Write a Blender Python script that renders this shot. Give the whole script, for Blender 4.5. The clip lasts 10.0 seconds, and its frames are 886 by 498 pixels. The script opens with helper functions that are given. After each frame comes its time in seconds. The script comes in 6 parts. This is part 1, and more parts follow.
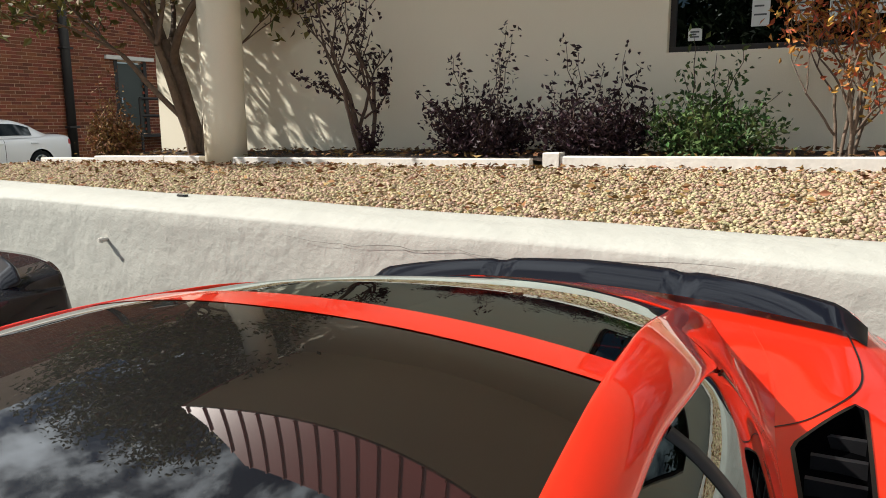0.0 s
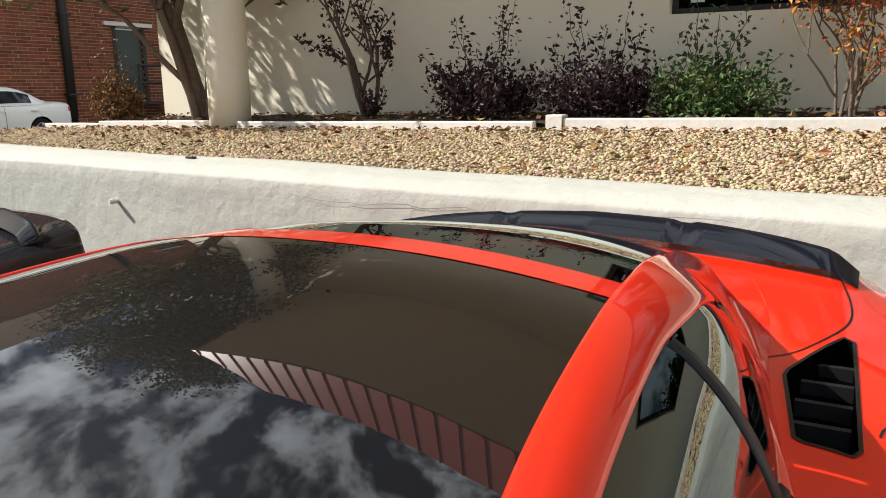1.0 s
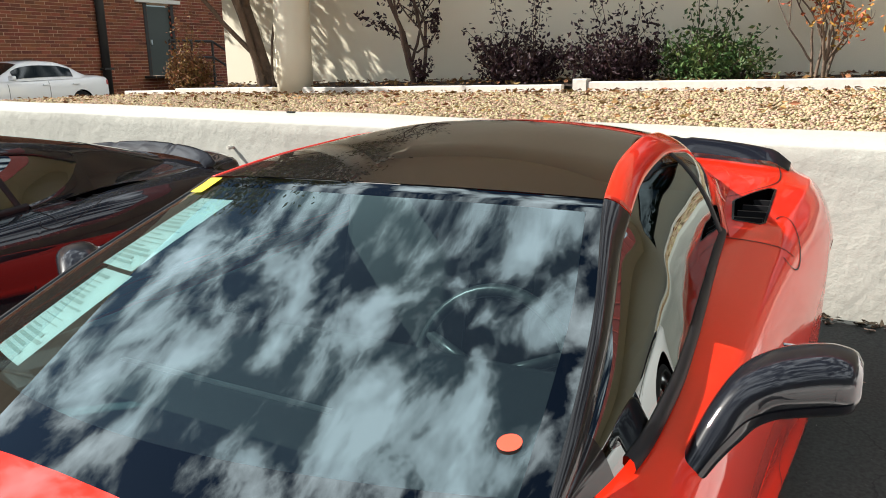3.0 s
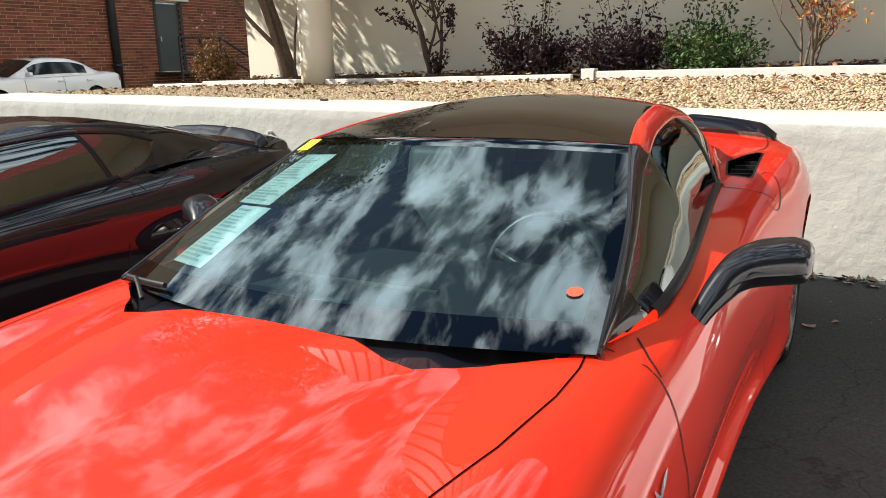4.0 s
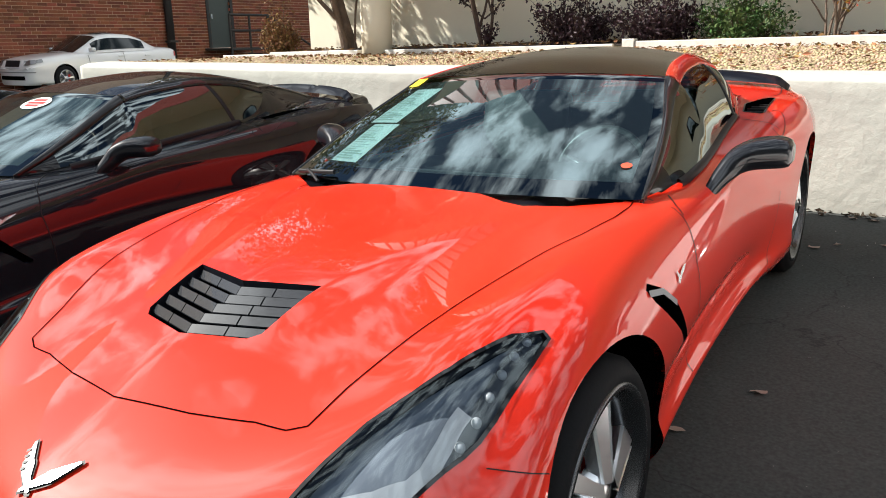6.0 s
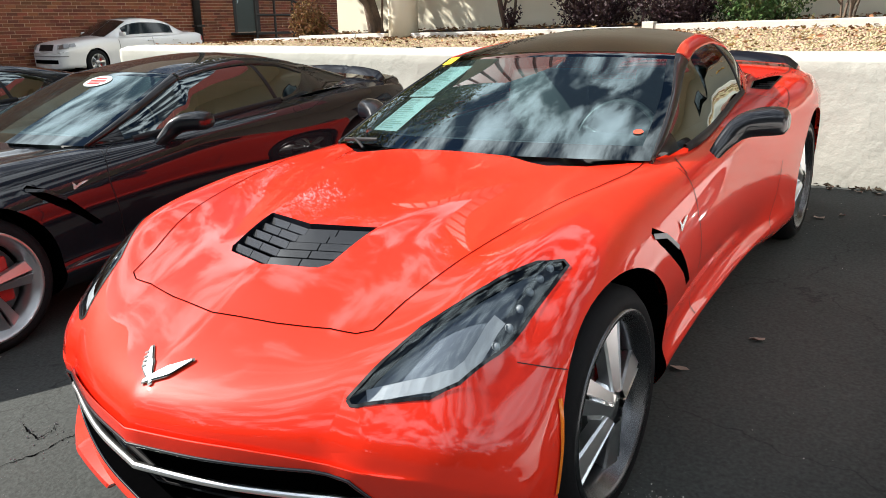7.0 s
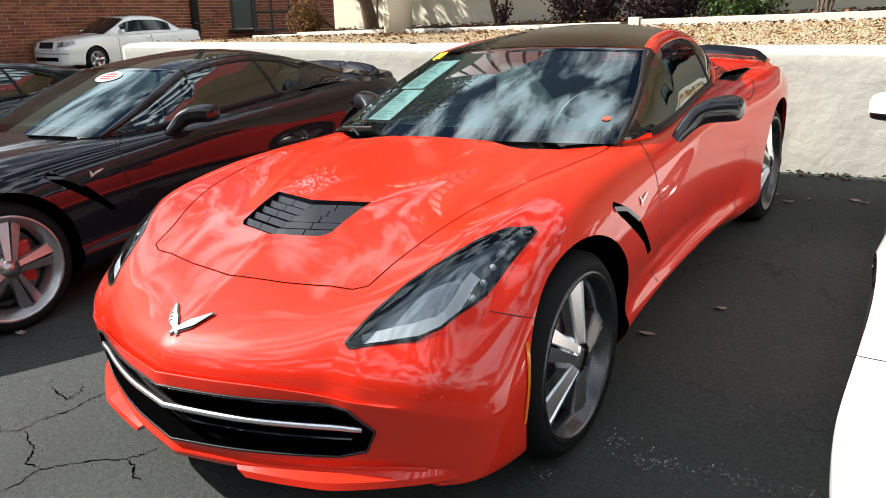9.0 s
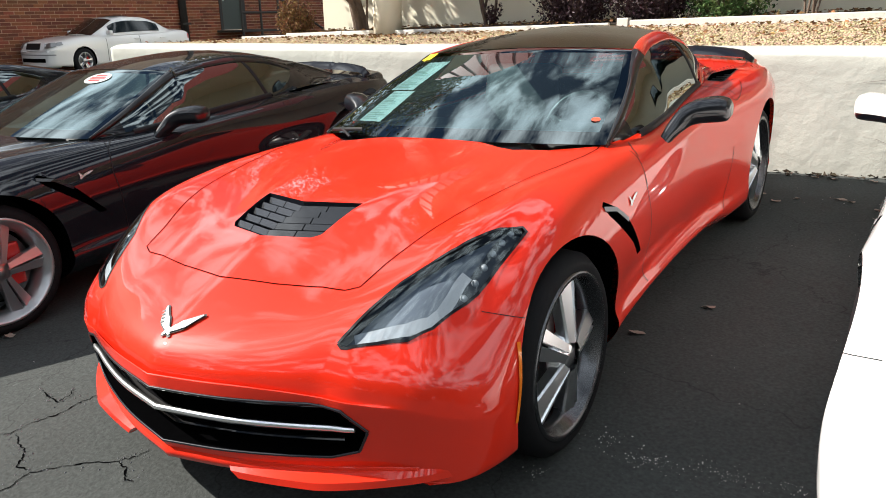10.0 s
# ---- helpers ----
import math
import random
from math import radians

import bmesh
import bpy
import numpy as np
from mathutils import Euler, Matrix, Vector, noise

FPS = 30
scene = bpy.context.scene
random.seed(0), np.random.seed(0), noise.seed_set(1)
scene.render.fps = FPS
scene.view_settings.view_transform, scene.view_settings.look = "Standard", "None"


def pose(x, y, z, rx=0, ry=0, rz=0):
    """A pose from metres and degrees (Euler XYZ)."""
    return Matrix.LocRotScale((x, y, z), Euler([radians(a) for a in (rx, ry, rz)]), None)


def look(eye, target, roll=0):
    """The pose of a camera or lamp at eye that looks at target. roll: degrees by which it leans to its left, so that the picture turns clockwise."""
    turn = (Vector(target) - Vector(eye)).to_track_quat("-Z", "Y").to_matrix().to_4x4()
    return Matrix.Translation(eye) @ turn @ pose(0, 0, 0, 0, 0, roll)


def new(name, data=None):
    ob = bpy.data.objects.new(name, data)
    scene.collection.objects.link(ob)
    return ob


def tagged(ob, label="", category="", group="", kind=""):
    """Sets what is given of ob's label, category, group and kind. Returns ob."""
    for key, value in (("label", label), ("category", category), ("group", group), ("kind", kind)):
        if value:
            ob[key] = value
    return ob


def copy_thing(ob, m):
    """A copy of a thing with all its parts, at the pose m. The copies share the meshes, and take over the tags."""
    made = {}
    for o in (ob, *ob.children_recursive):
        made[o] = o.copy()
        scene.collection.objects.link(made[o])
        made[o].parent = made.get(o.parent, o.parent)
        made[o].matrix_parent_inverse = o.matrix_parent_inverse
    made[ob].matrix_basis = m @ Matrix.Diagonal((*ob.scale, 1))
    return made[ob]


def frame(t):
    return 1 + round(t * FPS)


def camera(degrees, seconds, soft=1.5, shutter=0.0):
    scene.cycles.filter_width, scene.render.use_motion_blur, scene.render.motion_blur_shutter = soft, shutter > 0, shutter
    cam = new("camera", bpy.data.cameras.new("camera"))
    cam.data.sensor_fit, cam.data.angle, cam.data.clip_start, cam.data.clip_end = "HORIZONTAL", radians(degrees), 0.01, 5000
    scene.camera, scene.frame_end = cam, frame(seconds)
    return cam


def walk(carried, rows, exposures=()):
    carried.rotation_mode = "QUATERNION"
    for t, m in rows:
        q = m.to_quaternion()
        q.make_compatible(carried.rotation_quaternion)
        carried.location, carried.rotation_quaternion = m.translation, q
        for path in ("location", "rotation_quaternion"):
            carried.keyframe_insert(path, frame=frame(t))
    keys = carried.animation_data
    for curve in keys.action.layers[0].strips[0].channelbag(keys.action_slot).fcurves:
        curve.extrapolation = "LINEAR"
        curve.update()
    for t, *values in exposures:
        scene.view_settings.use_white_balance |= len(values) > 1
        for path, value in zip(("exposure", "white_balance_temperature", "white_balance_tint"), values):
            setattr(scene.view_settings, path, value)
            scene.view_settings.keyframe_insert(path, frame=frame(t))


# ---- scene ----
cam = camera(62.0, 10.0, soft=0.95)
PATH = [  # seconds, place in metres, turn in degrees
    (0, 0.646, -0.143, 1.507, 79.79, 0.18, 29.69),
    (0.5, 0.643, -0.147, 1.499, 77.76, 0.26, 29.72),
    (1, 0.666, -0.235, 1.474, 77.35, 0.35, 29.68),
    (1.5, 0.718, -0.488, 1.450, 76.51, 0.24, 29.85),
    (2, 0.786, -0.740, 1.454, 75.93, 0.51, 29.99),
    (2.5, 0.880, -1.068, 1.441, 75.71, 0.41, 30.21),
    (4, 1.071, -1.966, 1.391, 75.27, 0.79, 30.03),
    (4.5, 1.129, -2.154, 1.368, 75.17, 0.98, 30.11),
    (5, 1.201, -2.339, 1.337, 74.83, 0.76, 31.10),
    (5.5, 1.253, -2.571, 1.318, 74.44, 0.74, 31.73),
    (7, 1.464, -3.097, 1.297, 72.75, 0.84, 34.11),
    (7.5, 1.538, -3.218, 1.311, 72.63, 1.02, 34.24),
    (8, 1.634, -3.295, 1.312, 72.57, 1.02, 34.35),
    (8.5, 1.650, -3.309, 1.310, 72.41, 1.11, 34.22),
    (9, 1.661, -3.322, 1.308, 72.42, 1.12, 33.85),
    (9.5, 1.662, -3.329, 1.309, 72.41, 1.13, 33.50),
    (10, 1.665, -3.333, 1.312, 72.45, 1.14, 33.06),
]
walk(cam, [(t, pose(*p)) for t, *p in PATH], [(0, 0.30), (1.0, 0.37), (2.5, 0.64), (4.5, 0.61), (7, 0.76), (10, 0.72)])

# ---- world and sun ----
SUN = Vector((0.72, 0.31, -0.62)).normalized()          # the way the light travels
world = bpy.data.worlds.new("sky")
scene.world = world
world.use_nodes = True
wn, wl = world.node_tree.nodes, world.node_tree.links
bg = wn["Background"]
sky = wn.new("ShaderNodeTexSky")
sky.sky_type, sky.sun_disc = "NISHITA", False
sky.sun_elevation, sky.sun_rotation = math.asin(-SUN.z), math.atan2(-SUN.x, -SUN.y)
sky.air_density, sky.dust_density = 1.0, 0.15
sky.ozone_density = 3.0
tc = wn.new("ShaderNodeTexCoord")
mp = wn.new("ShaderNodeMapping")
mp.inputs["Rotation"].default_value = (0.0, 0.0, radians(38))
mp.inputs["Location"].default_value = (1.9, 0.6, 0.4)
mp.inputs["Scale"].default_value = (1.25, 1.0, 1.3)
cn = wn.new("ShaderNodeTexNoise")
cn.inputs["Scale"].default_value, cn.inputs["Detail"].default_value, cn.inputs["Roughness"].default_value = 6.2, 9.0, 0.56
cn.inputs["Distortion"].default_value = 0.25
cr = wn.new("ShaderNodeValToRGB")
cr.color_ramp.elements[0].position, cr.color_ramp.elements[1].position = 0.44, 0.53
cm = wn.new("ShaderNodeMixRGB")
wl.new(tc.outputs["Generated"], mp.inputs["Vector"])
wl.new(mp.outputs["Vector"], cn.inputs["Vector"])
wl.new(cn.outputs["Fac"], cr.inputs["Fac"])
wl.new(cr.outputs["Color"], cm.inputs["Fac"])
core = wn.new("ShaderNodeMapRange")                     # sunlit cores of the clouds are brighter than their thin edges
core.inputs["From Min"].default_value, core.inputs["From Max"].default_value = 0.48, 0.64
core.inputs["To Min"].default_value, core.inputs["To Max"].default_value = 0.75, 2.1
glow = wn.new("ShaderNodeVectorMath")
glow.operation = "SCALE"
glow.inputs[0].default_value = (23.5, 25.7, 27.5)
wl.new(cn.outputs["Fac"], core.inputs["Value"])
wl.new(core.outputs["Result"], glow.inputs["Scale"])
wl.new(glow.outputs["Vector"], cm.inputs["Color2"])
wl.new(sky.outputs["Color"], cm.inputs["Color1"])
wl.new(cm.outputs["Color"], bg.inputs["Color"])
bg.inputs["Strength"].default_value = 0.028
lamp = bpy.data.lights.new("sun", "SUN")
lamp.energy, lamp.angle, lamp.color = 6.3, radians(0.53), (1.0, 0.95, 0.87)
sun = new("sun", lamp)
sun.matrix_world = look((0, 0, 0), SUN)

# ---- materials ----


def material(name, color, rough=0.6, metal=0.0, grain=0.0, scale=40.0, bump=0.0, stain=0.0, stain_scale=1.5, coat=0.0, spec=0.5, depth=0.01, coat_ior=1.5):
    """A principled surface whose colour varies at two scales: fine grain and broad stains."""
    m = bpy.data.materials.new(name)
    m.use_nodes = True
    n, l = m.node_tree.nodes, m.node_tree.links
    b = n["Principled BSDF"]
    b.inputs["Base Color"].default_value = (*color, 1)
    b.inputs["Roughness"].default_value, b.inputs["Metallic"].default_value = rough, metal
    b.inputs["Specular IOR Level"].default_value = spec
    b.inputs["Coat Weight"].default_value, b.inputs["Coat Roughness"].default_value = coat, 0.015
    b.inputs["Coat IOR"].default_value = coat_ior
    if grain or stain or bump:
        t = n.new("ShaderNodeTexCoord")
        a = n.new("ShaderNodeTexNoise")
        a.inputs["Scale"].default_value, a.inputs["Detail"].default_value = scale, 6
        c = n.new("ShaderNodeTexNoise")
        c.inputs["Scale"].default_value, c.inputs["Detail"].default_value = stain_scale, 7
        c.inputs["Roughness"].default_value = 0.65
        for q in (a, c):
            l.new(t.outputs["Object"], q.inputs["Vector"])
        v = n.new("ShaderNodeMath")
        v.operation = "MULTIPLY_ADD"
        v.inputs[1].default_value, v.inputs[2].default_value = 2 * grain, 1 - grain
        w = n.new("ShaderNodeMath")
        w.operation = "MULTIPLY_ADD"
        w.inputs[1].default_value, w.inputs[2].default_value = 2 * stain, 1 - stain
        p = n.new("ShaderNodeMath")
        p.operation = "MULTIPLY"
        l.new(a.outputs["Fac"], v.inputs[0])
        l.new(c.outputs["Fac"], w.inputs[0])
        l.new(v.outputs[0], p.inputs[0])
        l.new(w.outputs[0], p.inputs[1])
        h = n.new("ShaderNodeHueSaturation")
        h.inputs["Color"].default_value = (*color, 1)
        l.new(p.outputs[0], h.inputs["Value"])
        l.new(h.outputs["Color"], b.inputs["Base Color"])
        if bump:
            u = n.new("ShaderNodeBump")
            u.inputs["Strength"].default_value, u.inputs["Distance"].default_value = bump, depth
            l.new(a.outputs["Fac"], u.inputs["Height"])
            l.new(u.outputs["Normal"], b.inputs["Normal"])
    return m


def island_tint(m, amount=0.35, hues=0.0, by="Random Per Island"):
    """Vary the colour from piece to piece."""
    n, l = m.node_tree.nodes, m.node_tree.links
    b = n["Principled BSDF"]
    g = n.new("ShaderNodeNewGeometry") if by == "Random Per Island" else n.new("ShaderNodeObjectInfo")
    h = n.new("ShaderNodeHueSaturation")
    s = n.new("ShaderNodeMath")
    s.operation = "MULTIPLY_ADD"
    s.inputs[1].default_value, s.inputs[2].default_value = 2 * amount, 1 - amount
    l.new(g.outputs[by], s.inputs[0])
    l.new(s.outputs[0], h.inputs["Value"])
    if hues:
        k = n.new("ShaderNodeMath")
        k.operation = "MULTIPLY_ADD"
        f = n.new("ShaderNodeMath")
        f.operation, f.inputs[1].default_value = "MULTIPLY", 7.31
        f2 = n.new("ShaderNodeMath")
        f2.operation = "FRACT"
        l.new(g.outputs[by], f.inputs[0])
        l.new(f.outputs[0], f2.inputs[0])
        k.inputs[1].default_value, k.inputs[2].default_value = 2 * hues, 0.5 - hues
        l.new(f2.outputs[0], k.inputs[0])
        l.new(k.outputs[0], h.inputs["Hue"])
    old = b.inputs["Base Color"]
    if old.is_linked:
        l.new(old.links[0].from_socket, h.inputs["Color"])
    else:
        h.inputs["Color"].default_value = old.default_value
    l.new(h.outputs["Color"], old)
    return m


def glass(name, tint, rough=0.0, see=1.5, veil=0.0, gloss=(0.90, 1.0, 1.0)):
    """A thin tinted pane: mirror-like by its Fresnel gloss, and see-through with a tint."""
    m = bpy.data.materials.new(name)
    m.use_nodes = True
    n, l = m.node_tree.nodes, m.node_tree.links
    n.remove(n["Principled BSDF"])
    o = n["Material Output"]
    f = n.new("ShaderNodeFresnel")
    f.inputs["IOR"].default_value = see
    tr, gl, mx = n.new("ShaderNodeBsdfTransparent"), n.new("ShaderNodeBsdfGlossy"), n.new("ShaderNodeMixShader")
    tr.inputs["Color"].default_value = (*tint, 1)
    gl.inputs["Roughness"].default_value = rough
    gl.inputs["Color"].default_value = (*gloss, 1)
    l.new(f.outputs[0], mx.inputs[0])
    l.new(tr.outputs[0], mx.inputs[1])
    l.new(gl.outputs[0], mx.inputs[2])
    if veil:
        # diffuse veil: a little dust, plus the lit cabin's haze put in as colour
        df, m2 = n.new("ShaderNodeBsdfDiffuse"), n.new("ShaderNodeMixShader")
        df.inputs["Color"].default_value = (0.42, 0.56, 0.56, 1)
        m2.inputs[0].default_value = veil
        l.new(mx.outputs[0], m2.inputs[1])
        l.new(df.outputs[0], m2.inputs[2])
        l.new(m2.outputs[0], o.inputs["Surface"])
    else:
        l.new(mx.outputs[0], o.inputs["Surface"])
    return m


RED = material("red_paint", (0.73, 0.024, 0.007), rough=0.42, metal=0.0, coat=1.0, coat_ior=1.52, spec=0.12, grain=0.04, scale=900, stain=0.03)
BLACK_PAINT = material("black_paint", (0.004, 0.005, 0.009), rough=0.6, coat=1.0, coat_ior=1.5, spec=0.1, grain=0.1, scale=900)
WHITE_PAINT = material("white_paint", (0.8, 0.8, 0.8), rough=0.35, coat=1.0, stain=0.03)
GLOSS_BLACK = material("gloss_black", (0.006, 0.007, 0.011), rough=0.4, spec=0.15, coat=0.9, stain=0.1)
MIRROR_BLACK = material("mirror_gloss_black", (0.006, 0.007, 0.011), rough=0.4, spec=0.15, coat=0.9, stain=0.1)
ROOF_BLACK = material("roof_panel_black", (0.004, 0.0035, 0.003), rough=0.5, coat=1.0, coat_ior=1.68, spec=0.1, stain=0.1)
TRIM = material("black_trim", (0.012, 0.012, 0.0135), rough=0.5, spec=0.25, grain=0.2, scale=300)
# blacker than plastic: the shade of recesses and gaps is in this colour
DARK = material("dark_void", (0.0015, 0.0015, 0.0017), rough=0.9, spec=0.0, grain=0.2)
VENT_GREY = material("vent_plastic", (0.014, 0.016, 0.02), coat=0.9, rough=0.2, grain=0.2, scale=200, stain=0.2, stain_scale=8)
CHROME = material("chrome", (0.96, 0.975, 0.99), rough=0.28, metal=1.0, stain=0.04)
SILVERED = material("silvered_glass", (0.86, 0.88, 0.9), rough=0.02, metal=1.0, stain=0.02)
# the chrome again, darkened for the shade behind the spokes
RIM_SHADED = material("shaded_chrome_rim", (0.10, 0.103, 0.11), rough=0.25, metal=0.9, stain=0.1, stain_scale=9)
SILVER = material("silver_wheel", (0.5, 0.5, 0.51), rough=0.3, metal=0.85, stain=0.08, stain_scale=9)
GREY = material("grey_skirt", (0.22, 0.22, 0.23), rough=0.4, stain=0.1)
TYRE = material("tyre_rubber", (0.009, 0.009, 0.010), spec=0.15, rough=0.75, grain=0.25, scale=160, bump=0.2, depth=0.002)
AMBER = material("amber_reflector", (0.85, 0.2, 0.01), rough=0.15, coat=1.0, grain=0.1, scale=200)
SPOILER_BLACK = material("spoiler_gloss_black", (0.004, 0.005, 0.009), rough=0.45, spec=0.08, coat=0.55, grain=0.1, scale=300)
PILLAR = material("pillar_black", (0.005, 0.005, 0.006), rough=0.4, spec=0.12, coat=0.7, grain=0.1, scale=300)
EMBLEM = material("emblem_silver", (0.6, 0.61, 0.62), rough=0.25, metal=0.75, stain=0.05)
LAMP_GREY = material("lamp_bezel", (0.15, 0.175, 0.21), rough=0.25, coat=0.5, stain=0.2, stain_scale=12)
LAMP_LIGHT = material("lamp_reflector", (0.45, 0.48, 0.51), rough=0.3, metal=0.15, stain=0.2, stain_scale=15)
LED_STRIP = material("lamp_dark_strip", (0.045, 0.052, 0.064), rough=0.35, stain=0.15, stain_scale=12)
CALIPER = material("caliper_red", (0.45, 0.015, 0.012), rough=0.35, coat=0.5, stain=0.1)
DISC = material("brake_disc", (0.3, 0.3, 0.3), rough=0.35, metal=0.9, grain=0.2, scale=80)
INTERIOR = material("interior_black", (0.016, 0.018, 0.02), rough=0.7, grain=0.2, scale=150)
SEAT_GREY = material("seat_leather_grey", (0.06, 0.06, 0.058), rough=0.55, grain=0.1, scale=90)
PAPER = material("paper_label", (0.66, 0.70, 0.68), rough=0.5, stain=0.04, stain_scale=20)
YELLOW = material("yellow_label", (0.85, 0.6, 0.02), rough=0.5, stain=0.04)
PRINT = material("faint_print", (0.36, 0.42, 0.40), rough=0.6, stain=0.1)
INK = material("ink_bars", (0.08, 0.1, 0.1), rough=0.6, stain=0.1)
ORANGE_TAG = material("orange_tag", (0.9, 0.1, 0.05), rough=0.5, stain=0.05)
WHITE_TAG = material("white_tag", (0.8, 0.8, 0.8), rough=0.4, stain=0.04)
WINDSHIELD = glass("windshield_glass", (0.23, 0.38, 0.40), see=2.5, veil=0.012, gloss=(0.80, 0.97, 1.0))
GLASS_EDGE = glass("windshield_black_edge", (0.015, 0.016, 0.018), see=2.5)
SIDE_GLASS = glass("tinted_side_glass", (0.06, 0.068, 0.06), see=2.3)
LENS = glass("lamp_lens", (0.80, 0.84, 0.88), see=1.6)
PLASTER = material("wall_plaster_white", (0.44, 0.44, 0.395), rough=0.85, grain=0.04, scale=14, bump=0.10, depth=0.014, stain=0.12, stain_scale=1.2)
STUCCO = material("stucco_cream", (0.86, 0.80, 0.64), rough=0.9, grain=0.05, scale=120, bump=0.25, depth=0.004, stain=0.05, stain_scale=0.8)
KERB_PAINT = material("kerb_white_paint", (0.72, 0.68, 0.62), rough=0.8, grain=0.15, scale=30, bump=0.3, stain=0.2, stain_scale=5)
MULCH = material("bark_mulch", (0.035, 0.022, 0.016), rough=0.95, grain=0.6, scale=60, bump=1.0, depth=0.03, stain=0.3)
PEBBLE = island_tint(material("river_pebble", (0.43, 0.335, 0.215), rough=0.8, spec=0.25, grain=0.2, scale=120, stain=0.3, stain_scale=3), 0.38, 0.05)
GRAVEL_BED = material("gravel_bed", (0.36, 0.26, 0.14), rough=0.95, grain=0.5, scale=45, bump=1.0, depth=0.03, stain=0.3)
BRICK = island_tint(material("red_brick", (0.17, 0.050, 0.024), rough=0.9, grain=0.25, scale=40, stain=0.15), 0.38, 0.012)
BRICK_ONE = island_tint(material("red_brick_single", (0.17, 0.050, 0.024), rough=0.9, grain=0.25, scale=40, stain=0.15), 0.38, 0.012, by="Random")
MORTAR = material("mortar", (0.50, 0.36, 0.26), rough=0.95, grain=0.2, scale=30, stain=0.2)
BARK = material("bark", (0.15, 0.105, 0.075), rough=0.9, grain=0.4, scale=25, bump=0.7, depth=0.02, stain=0.3, stain_scale=6)
BARK_DARK = material("bark_dark", (0.09, 0.06, 0.045), rough=0.9, grain=0.4, scale=30, bump=0.6, depth=0.01, stain=0.3, stain_scale=6)
LEAF_PURPLE = island_tint(material("leaf_purple", (0.035, 0.018, 0.022), spec=0.2, rough=0.5, stain=0.2), 0.5, 0.04)
LEAF_GREEN = island_tint(material("leaf_green", (0.062, 0.105, 0.032), spec=0.2, rough=0.5, stain=0.2), 0.5, 0.04)
LEAF_ORANGE = island_tint(material("leaf_orange", (0.40, 0.16, 0.045), spec=0.2, rough=0.6, stain=0.2), 0.45, 0.04)
LEAF_DRY = island_tint(material("leaf_dry", (0.22, 0.12, 0.05), spec=0.2, rough=0.7, stain=0.3, stain_scale=6), 0.5, 0.03)
LEAF_OLIVE = island_tint(material("leaf_olive", (0.13, 0.12, 0.035), spec=0.2, rough=0.6, stain=0.2), 0.5, 0.06)
LEAF_FALLEN = island_tint(material("leaf_fallen", (0.38, 0.31, 0.24), spec=0.2, rough=0.8, stain=0.2, stain_scale=20), 0.4, 0.03)
LEAF_ROT = island_tint(material("leaf_rotten", (0.05, 0.035, 0.024), spec=0.2, rough=0.8, stain=0.3, stain_scale=8), 0.6, 0.03)
LEAF_DARK = island_tint(material("leaf_dark", (0.03, 0.045, 0.015), spec=0.2, rough=0.5, stain=0.2), 0.5, 0.04)
MANSARD = material("red_metal_roof", (0.40, 0.09, 0.075), rough=0.4, grain=0.08, scale=60, stain=0.12)
SOFFIT = material("soffit_cream", (0.86, 0.78, 0.62), rough=0.9, stain=0.06)
IRON = material("dark_iron", (0.02, 0.018, 0.016), rough=0.6, grain=0.2, stain=0.2)
DOOR_PAINT = material("dark_green_door", (0.045, 0.055, 0.048), rough=0.5, stain=0.15)
WIN_DARK = material("window_dark_glass", (0.01, 0.014, 0.014), rough=0.06, spec=0.6, stain=0.2)
STONE = material("pale_cap", (0.62, 0.60, 0.55), rough=0.8, stain=0.1)
WHEEL_GREY = material("steering_leather", (0.055, 0.055, 0.055), rough=0.35, grain=0.1)
CRACK = material("crack_grey", (0.2, 0.19, 0.17), rough=0.9, grain=0.2)
PVC = material("pipe_plastic", (0.6, 0.58, 0.52), rough=0.6, stain=0.2, stain_scale=20)


def trowelled(m, scale, depth):
    """Add the broad uneven marks of a trowel below the fine relief."""
    n, l = m.node_tree.nodes, m.node_tree.links
    b = n["Principled BSDF"]
    t, a, u = n.new("ShaderNodeTexCoord"), n.new("ShaderNodeTexNoise"), n.new("ShaderNodeBump")
    a.inputs["Scale"].default_value, a.inputs["Detail"].default_value, a.inputs["Roughness"].default_value = scale, 6, 0.6
    u.inputs["Strength"].default_value, u.inputs["Distance"].default_value = 0.5, depth
    l.new(t.outputs["Object"], a.inputs["Vector"])
    l.new(a.outputs["Fac"], u.inputs["Height"])
    fine = b.inputs["Normal"].links[0].from_node
    l.new(u.outputs["Normal"], fine.inputs["Normal"])
    return m


trowelled(PLASTER, 4.5, 0.035)


